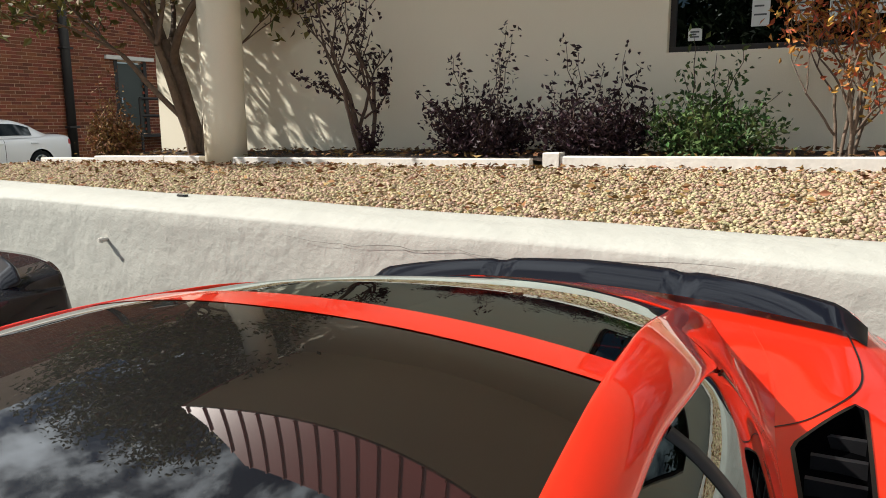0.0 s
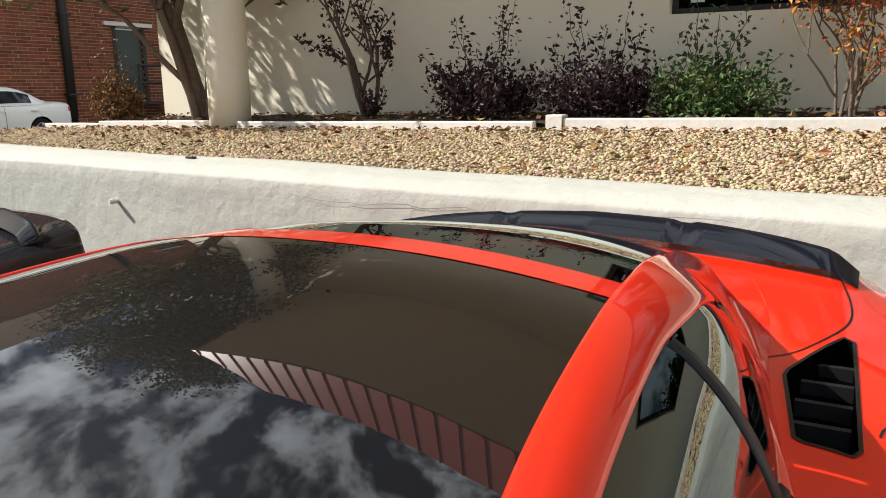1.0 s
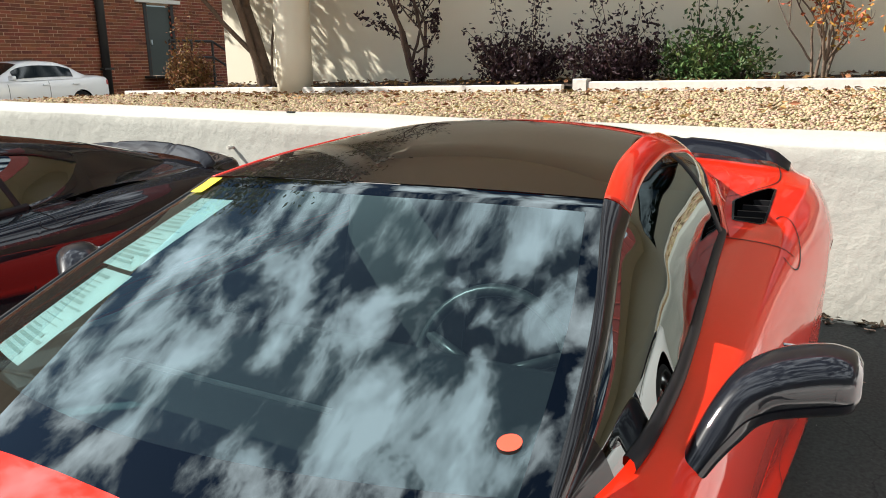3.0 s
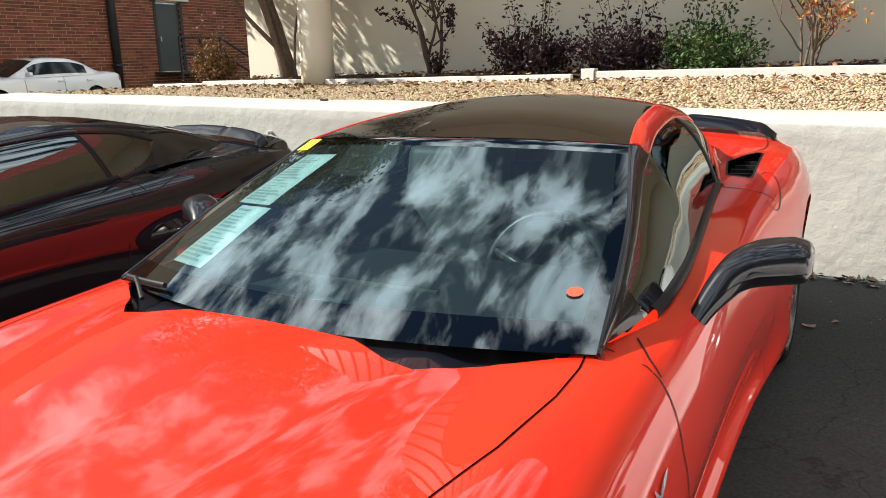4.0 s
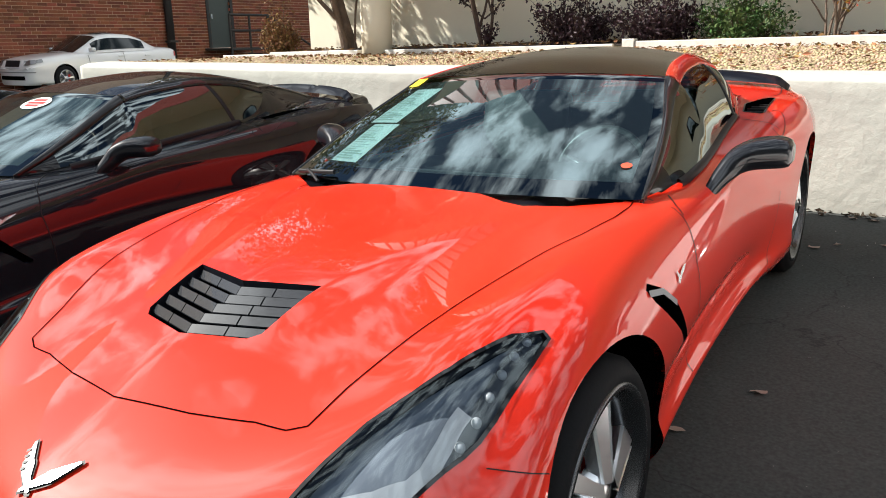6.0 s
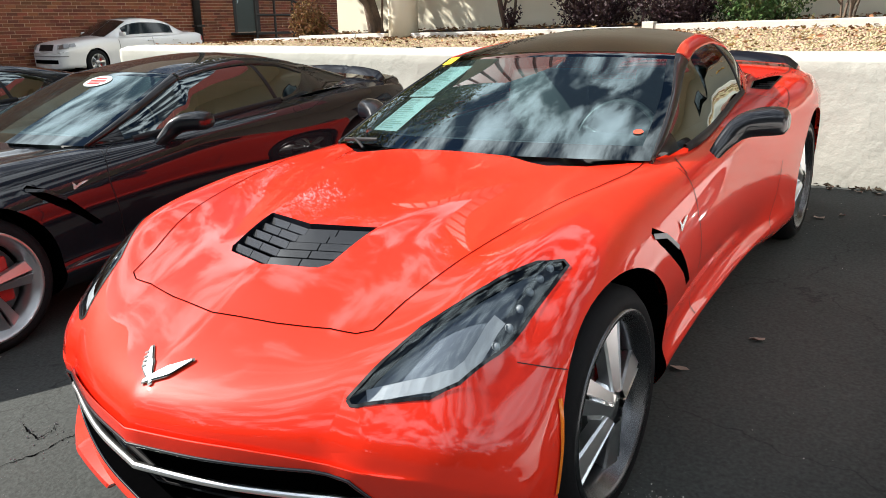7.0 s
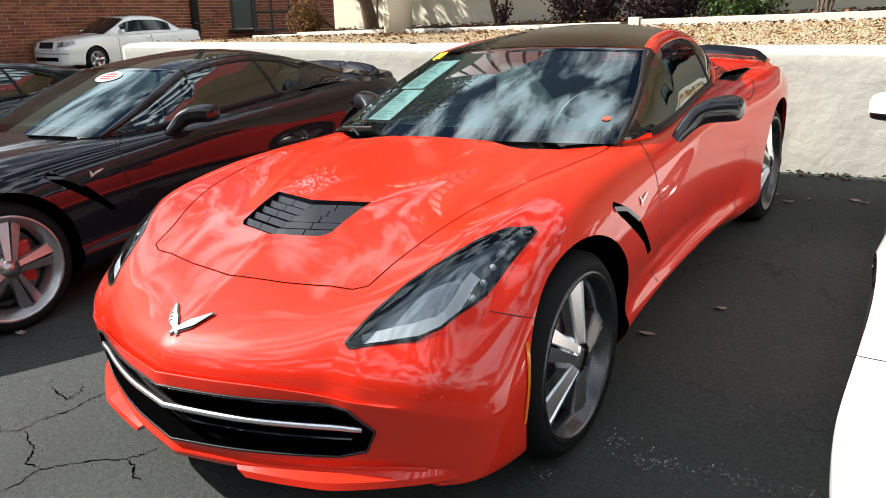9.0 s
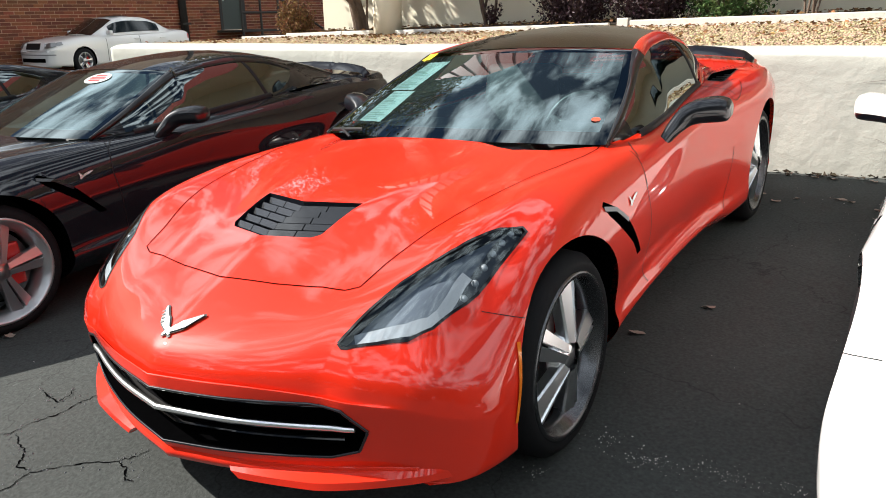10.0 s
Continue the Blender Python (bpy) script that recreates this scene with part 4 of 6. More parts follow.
valley_z = spline([(-2.235, 0.522), (-2.20, 0.566), (-2.13, 0.628), (-2.02, 0.680), (-1.90, 0.714), (-1.72, 0.765), (-1.60, 0.787), (-1.42, 0.809), (-1.2, 0.824), (-0.95, 0.835), (-0.7, 0.843), (0.0, 0.86), (1.2, 0.885), (1.7, 0.905), (2.15, 0.915)])
rise_z = spline([(-2.235, 0.510), (-2.20, 0.545), (-2.16, 0.594), (-2.1, 0.636), (-1.98, 0.702), (-1.85, 0.764), (-1.75, 0.801), (-1.65, 0.817), (-1.52, 0.828), (-1.38, 0.835), (-1.2, 0.845), (-1.0, 0.849), (-0.8, 0.847), (-0.6, 0.846), (0.0, 0.862), (0.8, 0.880), (1.355, 0.90), (1.8, 0.900), (2.15, 0.895)])
crest_z = spline([(-2.235, 0.485), (-2.20, 0.518), (-2.1, 0.563), (-1.9, 0.655), (-1.75, 0.718), (-1.55, 0.788), (-1.38, 0.818), (-1.2, 0.830), (-0.95, 0.832), (-0.7, 0.828), (-0.4, 0.822), (0.0, 0.832), (0.6, 0.850), (1.1, 0.875), (1.45, 0.880), (1.8, 0.870), (2.15, 0.85)])
crest_x = spline([(-2.235, 0.70), (-2.1, 0.735), (-1.9, 0.757), (-1.7, 0.752), (-1.5, 0.740), (-1.2, 0.738), (-0.95, 0.745), (-0.6, 0.772), (-0.3, 0.795), (0.0, 0.805), (0.6, 0.80), (1.1, 0.795), (1.45, 0.80), (1.8, 0.79), (2.15, 0.74)])
waist_z = spline([(-2.235, 0.36), (-1.8, 0.55), (-1.355, 0.62), (-0.6, 0.60), (0.2, 0.60), (0.8, 0.64), (1.355, 0.70), (2.15, 0.72)])
tuck = spline([(-2.235, 0.0), (-1.355, 0.0), (-0.85, 0.045), (-0.3, 0.06), (0.3, 0.05), (0.75, 0.015), (1.355, 0.0), (2.15, 0.03)])


def bow(ys, x):
    """How far a cross-section bends back towards the sides: strongly at the nose, a little at the tail."""
    f = max(0.0, (-0.9 - ys) / 1.335)
    r = max(0.0, (ys - 1.3) / 0.85)
    u = min(1.1, abs(x) / 0.80)
    return 0.315 * f**2.2 * (0.55 * math.sqrt(u * u + 0.0016) + 0.45 * u**2.3) - 0.22 * r**2 * min(1.1, abs(x) / 0.85) ** 2.5


def section(ys):
    w, t = half_w(ys), tuck(ys)
    cx, cz = crest_x(ys), crest_z(ys)
    front = max(0.0, min(1.0, (-1.0 - ys) / 1.2))
    low = 0.185 + 0.02 * front
    k = 0.016 * max(0.0, min(1.0, (-1.45 - ys) / 0.25)) * max(0.0, min(1.0, (ys + 2.2) / 0.2))
    pts = [(0.0, centre_z(ys)), (0.20, centre_z(ys) * 0.6 + bulge_z(ys) * 0.4), (0.36, bulge_z(ys)), (0.53, valley_z(ys)), (0.67, rise_z(ys)), (cx - 0.022, cz + 0.003 + k), (cx + 0.012, cz - 0.010 - 0.5 * k),
           (cx * 0.35 + w * 0.65, cz - 0.060), (w, waist_z(ys)), (w - 0.35 * t, 0.46 - 0.05 * front), (w - t, 0.35), (w - 0.25 * t - 0.005, 0.255 + 0.6 * t), (w - 0.03 - t, low + 0.5 * t), (w - 0.12 - t, low - 0.03)]
    return [(x, ys + bow(ys, x), z) for x, z in pts]


COLS = 5
STATIONS = [-2.235 + 0.2 * (i / 14) ** 1.5 for i in range(14)] + [-2.035 + 4.185 * i / 140 for i in range(141)]
NOSE_COL = 7 * COLS


def ease(a, b, x):
    t = min(1.0, max(0.0, (x - a) / (b - a)))
    return t * t * (3 - 2 * t)


def hood_crease(y):
    """Half width of the raised middle of the hood."""
    return 0.23 + 0.31 * (min(-0.8, max(-1.6, y)) + 1.52)


def creased(pts):
    """Slide one row's points sideways so that one column of them runs along the hood's crease."""
    y = pts[0].y
    w = ease(-1.80, -1.60, y) * ease(-0.60, -0.80, y)
    if w == 0:
        return pts
    xs, zs = [p.x for p in pts], [p.z for p in pts]
    j = CREASE_COL
    end = next(i for i in range(j, len(pts)) if xs[i] > 0.60)
    mid = xs[j] + w * (hood_crease(y) - xs[j])
    out = []
    for i, p in enumerate(pts):
        if i >= end:
            out.append(p)
            continue
        x = xs[i] * mid / xs[j] if i <= j else mid + (xs[i] - xs[j]) * (xs[end] - mid) / (xs[end] - xs[j])
        out.append(Vector((x, p.y, float(np.interp(x, xs[:end + 1], zs[:end + 1])))))
    return out


CREASE_COL = min(range(12), key=lambda i: abs(catmull(section(-1.25), COLS)[i].x - hood_crease(-1.25)))


def skin():
    """The painted skin of half the car as a fine grid, then mirrored; the grille face closes the nose."""
    bm = bmesh.new()
    grids = []
    for s in (1, -1):
        rows = []
        for ys in STATIONS:
            rows.append([bm.verts.new((s * p.x, p.y, p.z)) for p in creased(catmull(section(ys), COLS))])
        for a, b in zip(rows, rows[1:]):
            for j in range(len(a) - 1):
                q = (a[j], a[j + 1], b[j + 1], b[j])
                bm.faces.new(q if s > 0 else q[::-1])
        grids.append(rows)
        # front face below the nose line, from the centre to the corner
        top = rows[0][:NOSE_COL + 1]
        corner = rows[0][NOSE_COL:]
        n = len(corner) - 1
        prev = top
        for i in range(1, n + 1):
            t = i / n
            cur = []
            for j, v in enumerate(top):
                u = j / NOSE_COL
                if j == NOSE_COL:
                    cur.append(corner[i])
                    continue
                c = corner[i].co
                z = (v.co.z + (c.z - top[-1].co.z) * (0.9 + 0.1 * u) * (v.co.z - 0.16) / (top[-1].co.z - 0.16))
                out = 0.016 * math.sin(math.pi * min(1, t * 1.15)) * (1 - u**3) - 0.10 * max(0, t - 0.75) * (1 - u**4)
                y = v.co.y - out + (c.y - top[-1].co.y) * u**6
                x = v.co.x + (c.x - top[-1].co.x) * u**3
                cur.append(bm.verts.new((x, y, z)))
            for j in range(NOSE_COL):
                q = (prev[j], cur[j], cur[j + 1], prev[j + 1])
                bm.faces.new(q if s > 0 else q[::-1])
            prev = cur
        # tail face
        tail = rows[-1]
        c = [bm.verts.new((v.co.x * 0.97, v.co.y + 0.04, v.co.z * 0.6 + 0.16)) for v in tail]
        mid = [bm.verts.new((v.co.x * 0.9, 2.16, 0.20)) for v in tail]
        for A, B in ((tail, c), (c, mid)):
            for j in range(len(tail) - 1):
                q = (A[j], A[j + 1], B[j + 1], B[j])
                bm.faces.new(q if s > 0 else q[::-1])
    bmesh.ops.remove_doubles(bm, verts=bm.verts[:], dist=0.0004)
    # round the bumper's corners into the fenders, with a mask that fades out on all sides
    bm.verts.index_update()
    co = np.array([v.co[:] for v in bm.verts])
    ends = np.array([[e.verts[0].index, e.verts[1].index] for e in bm.edges])

    def fade(a, b, x):
        t = np.clip((x - a) / (b - a), 0, 1)
        return t * t * (3 - 2 * t)
    near = fade(-1.60, -1.84, co[:, 1]) > 0
    ends = ends[near[ends[:, 0]] & near[ends[:, 1]]]
    count = np.maximum(1, np.bincount(ends.ravel(), minlength=len(co)))[:, None]
    for _ in range(60):
        mask = fade(0.48, 0.66, np.abs(co[:, 0])) * fade(-1.60, -1.84, co[:, 1]) * fade(0.72, 0.57, co[:, 2]) * fade(0.185, 0.25, co[:, 2])
        mean = np.zeros_like(co)
        np.add.at(mean, ends[:, 0], co[ends[:, 1]])
        np.add.at(mean, ends[:, 1], co[ends[:, 0]])
        co += 0.55 * mask[:, None] * (mean / count - co)
    ends = np.array([[e.verts[0].index, e.verts[1].index] for e in bm.edges])
    count = np.maximum(1, np.bincount(ends.ravel(), minlength=len(co)))[:, None]
    mask = 0.5 * fade(0.3, 0.4, co[:, 2]) * fade(1.2, 0.9, co[:, 1]) * fade(0.02, 0.12, np.abs(co[:, 0])) * fade(-2.20, -2.05, co[:, 1])
    for _ in range(22):
        # fair the whole skin a little
        mean = np.zeros_like(co)
        np.add.at(mean, ends[:, 0], co[ends[:, 1]])
        np.add.at(mean, ends[:, 1], co[ends[:, 0]])
        co += mask[:, None] * (mean / count - co)
    for v, p in zip(bm.verts, co):
        v.co = p
    # the hood's middle stands proud, with a crease along either side
    for v in bm.verts:
        if v.co.z > 0.6 and -1.75 < v.co.y < -0.6 and abs(v.co.x) < 0.5:
            u = min(1.0, max(0.0, (abs(v.co.x) - hood_crease(v.co.y)) / 0.11))
            v.co.z += 0.0085 * (1 - u) ** 2 * ease(-1.72, -1.56, v.co.y) * ease(-0.6, -0.85, v.co.y)
    # cheeks
    for v in bm.verts:
        if v.co.y < -1.6 and abs(v.co.x) > 0.5:
            v.co.x += math.copysign(0.040, v.co.x) * math.exp(-((v.co.y + 2.02) / 0.17) ** 2 - ((v.co.z - 0.50) / 0.11) ** 2)
    return bm


def cut(bm, poly, axis, test):
    """Cut the outline poly into the mesh along an axis ('z': poly in x,y; 'x': poly in y,z; 'y': poly in x,z) and return the faces inside."""
    i, j = {"z": (0, 1), "x": (1, 2), "y": (0, 2)}[axis]
    lo = [min(p[k] for p in poly) - 0.06 for k in (0, 1)]
    hi = [max(p[k] for p in poly) + 0.06 for k in (0, 1)]

    def near():
        out = []
        for f in bm.faces:
            c = f.calc_center_median()
            if lo[0] < c[i] < hi[0] and lo[1] < c[j] < hi[1] and test(c):
                out.append(f)
        return out
    for a, b in zip(poly, poly[1:] + poly[:1]):
        n = Vector((0, 0, 0))
        n[i], n[j] = b[1] - a[1], a[0] - b[0]
        co = Vector((0, 0, 0))
        co[i], co[j] = a[0], a[1]
        # only the faces whose box meets this side of the outline
        s0, s1 = min(a[0], b[0]) - 0.05, max(a[0], b[0]) + 0.05
        t0, t1 = min(a[1], b[1]) - 0.05, max(a[1], b[1]) + 0.05
        fs = [f for f in near() if s0 < f.calc_center_median()[i] < s1 and t0 < f.calc_center_median()[j] < t1]
        g = fs + list({e for f in fs for e in f.edges}) + list({v for f in fs for v in f.verts})
        bmesh.ops.bisect_plane(bm, geom=g, plane_co=co, plane_no=n, dist=1e-5)

    def inside(p):
        r = False
        for (x0, y0), (x1, y1) in zip(poly, poly[1:] + poly[:1]):
            if (y0 > p[1]) != (y1 > p[1]) and p[0] < (x1 - x0) * (p[1] - y0) / (y1 - y0) + x0:
                r = not r
        return r
    return [f for f in near() if inside((f.calc_center_median()[i], f.calc_center_median()[j]))]


def lift(bm, faces, shift=(0, 0, 0), thick=0.0):
    """Move the faces out into a bmesh of their own; with thick, its rim runs inwards by that vector."""
    out = bmesh.new()
    made = {}
    for f in faces:
        for v in f.verts:
            if v not in made:
                made[v] = out.verts.new(v.co + Vector(shift))
        out.faces.new([made[v] for v in f.verts])
    bmesh.ops.delete(bm, geom=faces, context="FACES")
    if thick:
        edges = [e for e in out.edges if e.is_boundary]
        ret = bmesh.ops.extrude_edge_only(out, edges=edges)
        for v in ret["geom"]:
            if isinstance(v, bmesh.types.BMVert):
                v.co += Vector(thick)
    out.normal_update()
    return out


def rim_wall(faces, vector):
    """The walls of a pocket: the outline of the faces run along the vector."""
    out = bmesh.new()
    inner = set(faces)
    for f in faces:
        for e in f.edges:
            if sum(1 for g in e.link_faces if g in inner) == 1:
                a, b = (v.co for v in e.verts)
                q = [out.verts.new(p) for p in (a, b, b + Vector(vector), a + Vector(vector))]
                out.faces.new(q)
    bmesh.ops.remove_doubles(out, verts=out.verts[:], dist=1e-4)
    return out


def mirror_poly(poly):
    return [(-a, b) for a, b in poly][::-1]


def strip_on(tree, pts, axis, width, up=0.0015, step=0.02):
    """A thin dark joint line laid on the skin along pts, cast along an axis."""
    d = {"z": Vector((0, 0, -1)), "x": Vector((-1, 0, 0)), "-x": Vector((1, 0, 0)), "y": Vector((0, 1, 0))}[axis]
    line = []
    for a, b in zip(pts, pts[1:]):
        a, b = Vector(a), Vector(b)
        k = max(1, int((b - a).length / step))
        line += [a.lerp(b, q / k) for q in range(k)]
    line.append(Vector(pts[-1]))
    bm = bmesh.new()
    prev = None
    hits = []
    for p in line:
        h = tree.ray_cast(p - d * 1.0, d)
        if h[0] is not None:
            n = h[1] if h[1].dot(d) < 0 else -h[1]
            hits.append((h[0], n))
    for q, (p, n) in enumerate(hits):
        t = hits[min(q + 1, len(hits) - 1)][0] - hits[max(q - 1, 0)][0]
        f = q / max(1, len(hits) - 1)
        w = width if not isinstance(width, tuple) else (width[0] + (width[1] - width[0]) * f * 2 if f < 0.5 else width[1] + (width[2] - width[1]) * (f * 2 - 1))
        s = t.cross(n).normalized() * w / 2
        a, b = bm.verts.new(p + n * up + s), bm.verts.new(p + n * up - s)
        if prev:
            bm.faces.new((prev[0], a, b, prev[1]))
        prev = (a, b)
    return bm


def arc(cx, cz, r, a0, a1, n):
    return [(cx + r * math.cos(radians(a0 + (a1 - a0) * k / n)), cz + r * math.sin(radians(a0 + (a1 - a0) * k / n))) for k in range(n + 1)]


# greenhouse: rows from the cowl over the roof to the tail (centre y, centre z, edge x, edge y, edge z)
GH_T = (0.0, 1.0, 2.0, 3.0, 4.0, 5.0, 6.0, 7.0)
gh_cy = spline(list(zip(GH_T, (-0.82, -0.42, -0.02, 0.30, 0.58, 0.88, 1.32, 1.80))))
gh_cz = spline([(0.0, 0.872), (1.0, 1.021), (1.85, 1.141), (2.0, 1.160), (3.0, 1.208), (4.0, 1.220), (5.0, 1.195), (6.0, 1.105), (7.0, 0.975)])
gh_ex = spline(list(zip(GH_T, (0.690, 0.636, 0.543, 0.488, 0.457, 0.425, 0.370, 0.30))))
gh_ey = spline(list(zip(GH_T, (-0.66, -0.30, 0.050, 0.34, 0.60, 0.89, 1.32, 1.80))))
gh_ez = spline([(0.0, 0.850), (1.0, 0.997), (1.85, 1.117), (2.0, 1.136), (3.0, 1.168), (4.0, 1.175), (5.0, 1.152), (6.0, 1.062), (7.0, 0.940)])


def gh(t, u):
    """A point of the roof and glass shell: t runs from cowl to tail, u from the centre (0) to the edge (1)."""
    x = gh_ex(t) * u
    return Vector((x, gh_cy(t) + (gh_ey(t) - gh_cy(t)) * abs(u) ** 2.0, gh_cz(t) + (gh_ez(t) - gh_cz(t)) * abs(u) ** 2.2))


def gh_patch(t0, t1, u0, u1, nt=24, nu=24, up=0.0):
    bm = bmesh.new()
    rows = []
    for i in range(nt + 1):
        t = t0 + (t1 - t0) * i / nt
        row = []
        for j in range(nu + 1):
            u = u0 + (u1 - u0) * j / nu
            p = gh(t, u)
            row.append(bm.verts.new(p + Vector((0, 0, up))))
        rows.append(row)
    for a, b in zip(rows, rows[1:]):
        for j in range(nu):
            bm.faces.new((a[j], a[j + 1], b[j + 1], b[j]))
    return bm


rail_w = spline([(-0.2, 0.006), (0.0, 0.008), (0.5, 0.024), (1.0, 0.027), (1.7, 0.040), (2.0, 0.053), (3.0, 0.060), (4.0, 0.066), (5.0, 0.088), (5.6, 0.098), (6.2, 0.10), (7.0, 0.12)])
rail_d = spline([(-0.2, 0.02), (0.0, 0.015), (1.0, 0.025), (2.0, 0.028), (3.0, 0.032), (4.0, 0.036), (5.0, 0.045), (5.6, 0.07), (6.2, 0.10), (7.0, 0.07)])


def rail_outer(t):
    p = gh(t, 1.0)
    return Vector((p.x + rail_w(t), p.y, p.z - rail_d(t)))


belt_x = spline([(-0.66, 0.672), (-0.53, 0.702), (-0.42, 0.724), (-0.3, 0.735), (-0.15, 0.733), (0.0, 0.722), (0.3, 0.692), (0.6, 0.660), (0.79, 0.642), (0.9, 0.621), (1.0, 0.592), (1.08, 0.560), (1.12, 0.528), (1.165, 0.497)])
belt_z = spline([(-0.66, 0.845), (-0.53, 0.846), (-0.42, 0.849), (-0.3, 0.856), (0.0, 0.868), (0.3, 0.880), (0.6, 0.888), (0.79, 0.895), (0.9, 0.905), (1.0, 0.931), (1.08, 0.972), (1.12, 1.004), (1.165, 1.022)])


def rail(s, t0, t1, n=40):
    """The rounded roof rail between the roof panel's edge and the side glass."""
    bm = bmesh.new()
    rows = []
    for i in range(n + 1):
        t = t0 + (t1 - t0) * i / n
        a, b = gh(t, 1.0), rail_outer(t)
        m = a.lerp(b, 0.5) + Vector((0.004, 0, 0.008))
        c = b + Vector((-0.012, 0, -0.016))
        a2 = a + Vector((-0.004, 0, -0.006))
        rows.append([bm.verts.new((s * q.x, q.y, q.z)) for q in catmull([a2, a + Vector((0.002, 0, 0.003)), m, b, c], 4)])
    for p, q in zip(rows, rows[1:]):
        for j in range(len(p) - 1):
            f = (p[j], p[j + 1], q[j + 1], q[j])
            bm.faces.new(f if s > 0 else f[::-1])
    bm.faces.new(rows[0])
    return bm


def glass_point(t, k):
    """A point of the side glass: t along the rail, k from the rail (0) down to the belt (1)."""
    a = rail_outer(t) + Vector((-0.003, 0, -0.008))
    y = max(-0.60, a.y)
    b = Vector((belt_x(y), y, belt_z(y)))
    swell = 0.026 * min(1.0, (a - b).length / 0.28)
    return a.lerp(b, k) + Vector((swell * math.sin(math.pi * k**0.7), 0, 0))


def side_glass(s, t0, t1, n=30, m=16):
    bm = bmesh.new()
    rows = []
    for i in range(n + 1):
        t = t0 + (t1 - t0) * i / n
        row = []
        for j in range(m + 1):
            p = glass_point(t, j / m)
            row.append(bm.verts.new((s * p.x, p.y, p.z)))
        rows.append(row)
    for p, q in zip(rows, rows[1:]):
        for j in range(m):
            f = (p[j], p[j + 1], q[j + 1], q[j])
            bm.faces.new(f if s > 0 else f[::-1])
    return bm


def wheel(car, name, x, y, r, rim_r, width, rim_mat, s, label):
    """Tyre, rim with five split spokes, hub, disc and caliper; the outer face points along s."""
    w = part(name, bmesh.new(), TYRE, car, label)
    me = w.data
    bm = bmesh.new()
    prof = [(-width / 2 + 0.01, rim_r - 0.01), (-width / 2, rim_r + 0.02), (-width / 2 + 0.012, r - 0.025), (-width / 2 + 0.035, r - 0.004), (-width / 6, r), (width / 6, r), (width / 2 - 0.035, r - 0.004), (width / 2 - 0.012, r - 0.025), (width / 2, rim_r + 0.02), (width / 2 - 0.01, rim_r - 0.004)]
    n = 56
    rings = [[bm.verts.new((px, pr * math.cos(k * math.tau / n), pr * math.sin(k * math.tau / n))) for k in range(n)] for px, pr in prof]
    for a, b in zip(rings, rings[1:]):
        for k in range(n):
            bm.faces.new((a[k], a[(k + 1) % n], b[(k + 1) % n], b[k]))
    bm.to_mesh(me)
    bm.free()
    me.polygons.foreach_set("use_smooth", [True] * len(me.polygons))
    w.location = (x, y, r)

    def lathe(prof, k=56):
        b = bmesh.new()
        rg = [[b.verts.new((px * s, pr * math.cos(q * math.tau / k), pr * math.sin(q * math.tau / k))) for q in range(k)] for px, pr in prof]
        for a, c in zip(rg, rg[1:]):
            for q in range(k):
                b.faces.new((a[q], a[(q + 1) % k], c[(q + 1) % k], c[q]))
        return b
    o = width / 2
    part("rim", lathe([(-o, rim_r - 0.02), (o - 0.07, rim_r - 0.055), (o - 0.035, rim_r - 0.035), (o - 0.012, rim_r - 0.018), (o - 0.002, rim_r - 0.012), (o - 0.002, rim_r), (o - 0.012, rim_r + 0.004)]), RIM_SHADED if rim_mat is CHROME else rim_mat, w, "", True)
    # split spokes: each a tapered pair that spreads towards the lip
    for k in range(5):
        for side in (-1, 1):
            b = bmesh.new()
            sec = []
            for q in range(11):
                f = q / 10
                rad = 0.045 + (rim_r - 0.016 - 0.045) * f
                # two broad flat blades with a narrow slot between them, each tilted away from the slot
                half = (0.0145 + 0.0155 * f**1.1) * rim_r / 0.268
                off = side * (half + 0.0025 + 0.0035 * f)
                zf = o - 0.004 - 0.040 * f if rim_mat is CHROME else o - 0.046 + 0.020 * math.sin(f * 2.0) + 0.016 * f
                ring = []
                for dx, dy in ((-0.040, -half * 0.9), (-0.007, -half), (0.0, -half * 0.86), (0.0, half * 0.86), (-0.007, half), (-0.040, half * 0.9)):
                    ring.append(b.verts.new(((zf + dx - (0.36 if rim_mat is CHROME else 0.22) * side * dy) * s, off + dy, rad)))
                sec.append(ring)
            for a, c in zip(sec, sec[1:]):
                for j in range(6):
                    b.faces.new((a[j], a[(j + 1) % 6], c[(j + 1) % 6], c[j]))
            b.faces.new(sec[-1])
            bmesh.ops.recalc_face_normals(b, faces=b.faces[:])
            sp = part("spoke", b, rim_mat, w)
            sp.rotation_euler = (k * math.tau / 5 - s * 0.28, 0, 0)
    part("hub_cap", lathe([(o - 0.06, 0.075), (o - 0.026, 0.068), (o - 0.018, 0.05), (o - 0.02, 0.034), (o - 0.012, 0.030), (o - 0.010, 0.001)], 28), rim_mat, w, "", True)
    part("brake_disc", lathe([(o - 0.12, 0.02), (o - 0.12, rim_r - 0.07), (o - 0.10, rim_r - 0.07), (o - 0.10, 0.02)], 40), DISC, w, "grey steel brake disc", True)
    part("brake_caliper", boxed(s * (o - 0.135), s * (o - 0.075), 0.07, 0.15, -0.11, 0.11, bevel=0.012), CALIPER, w, "red brake caliper")
    return w


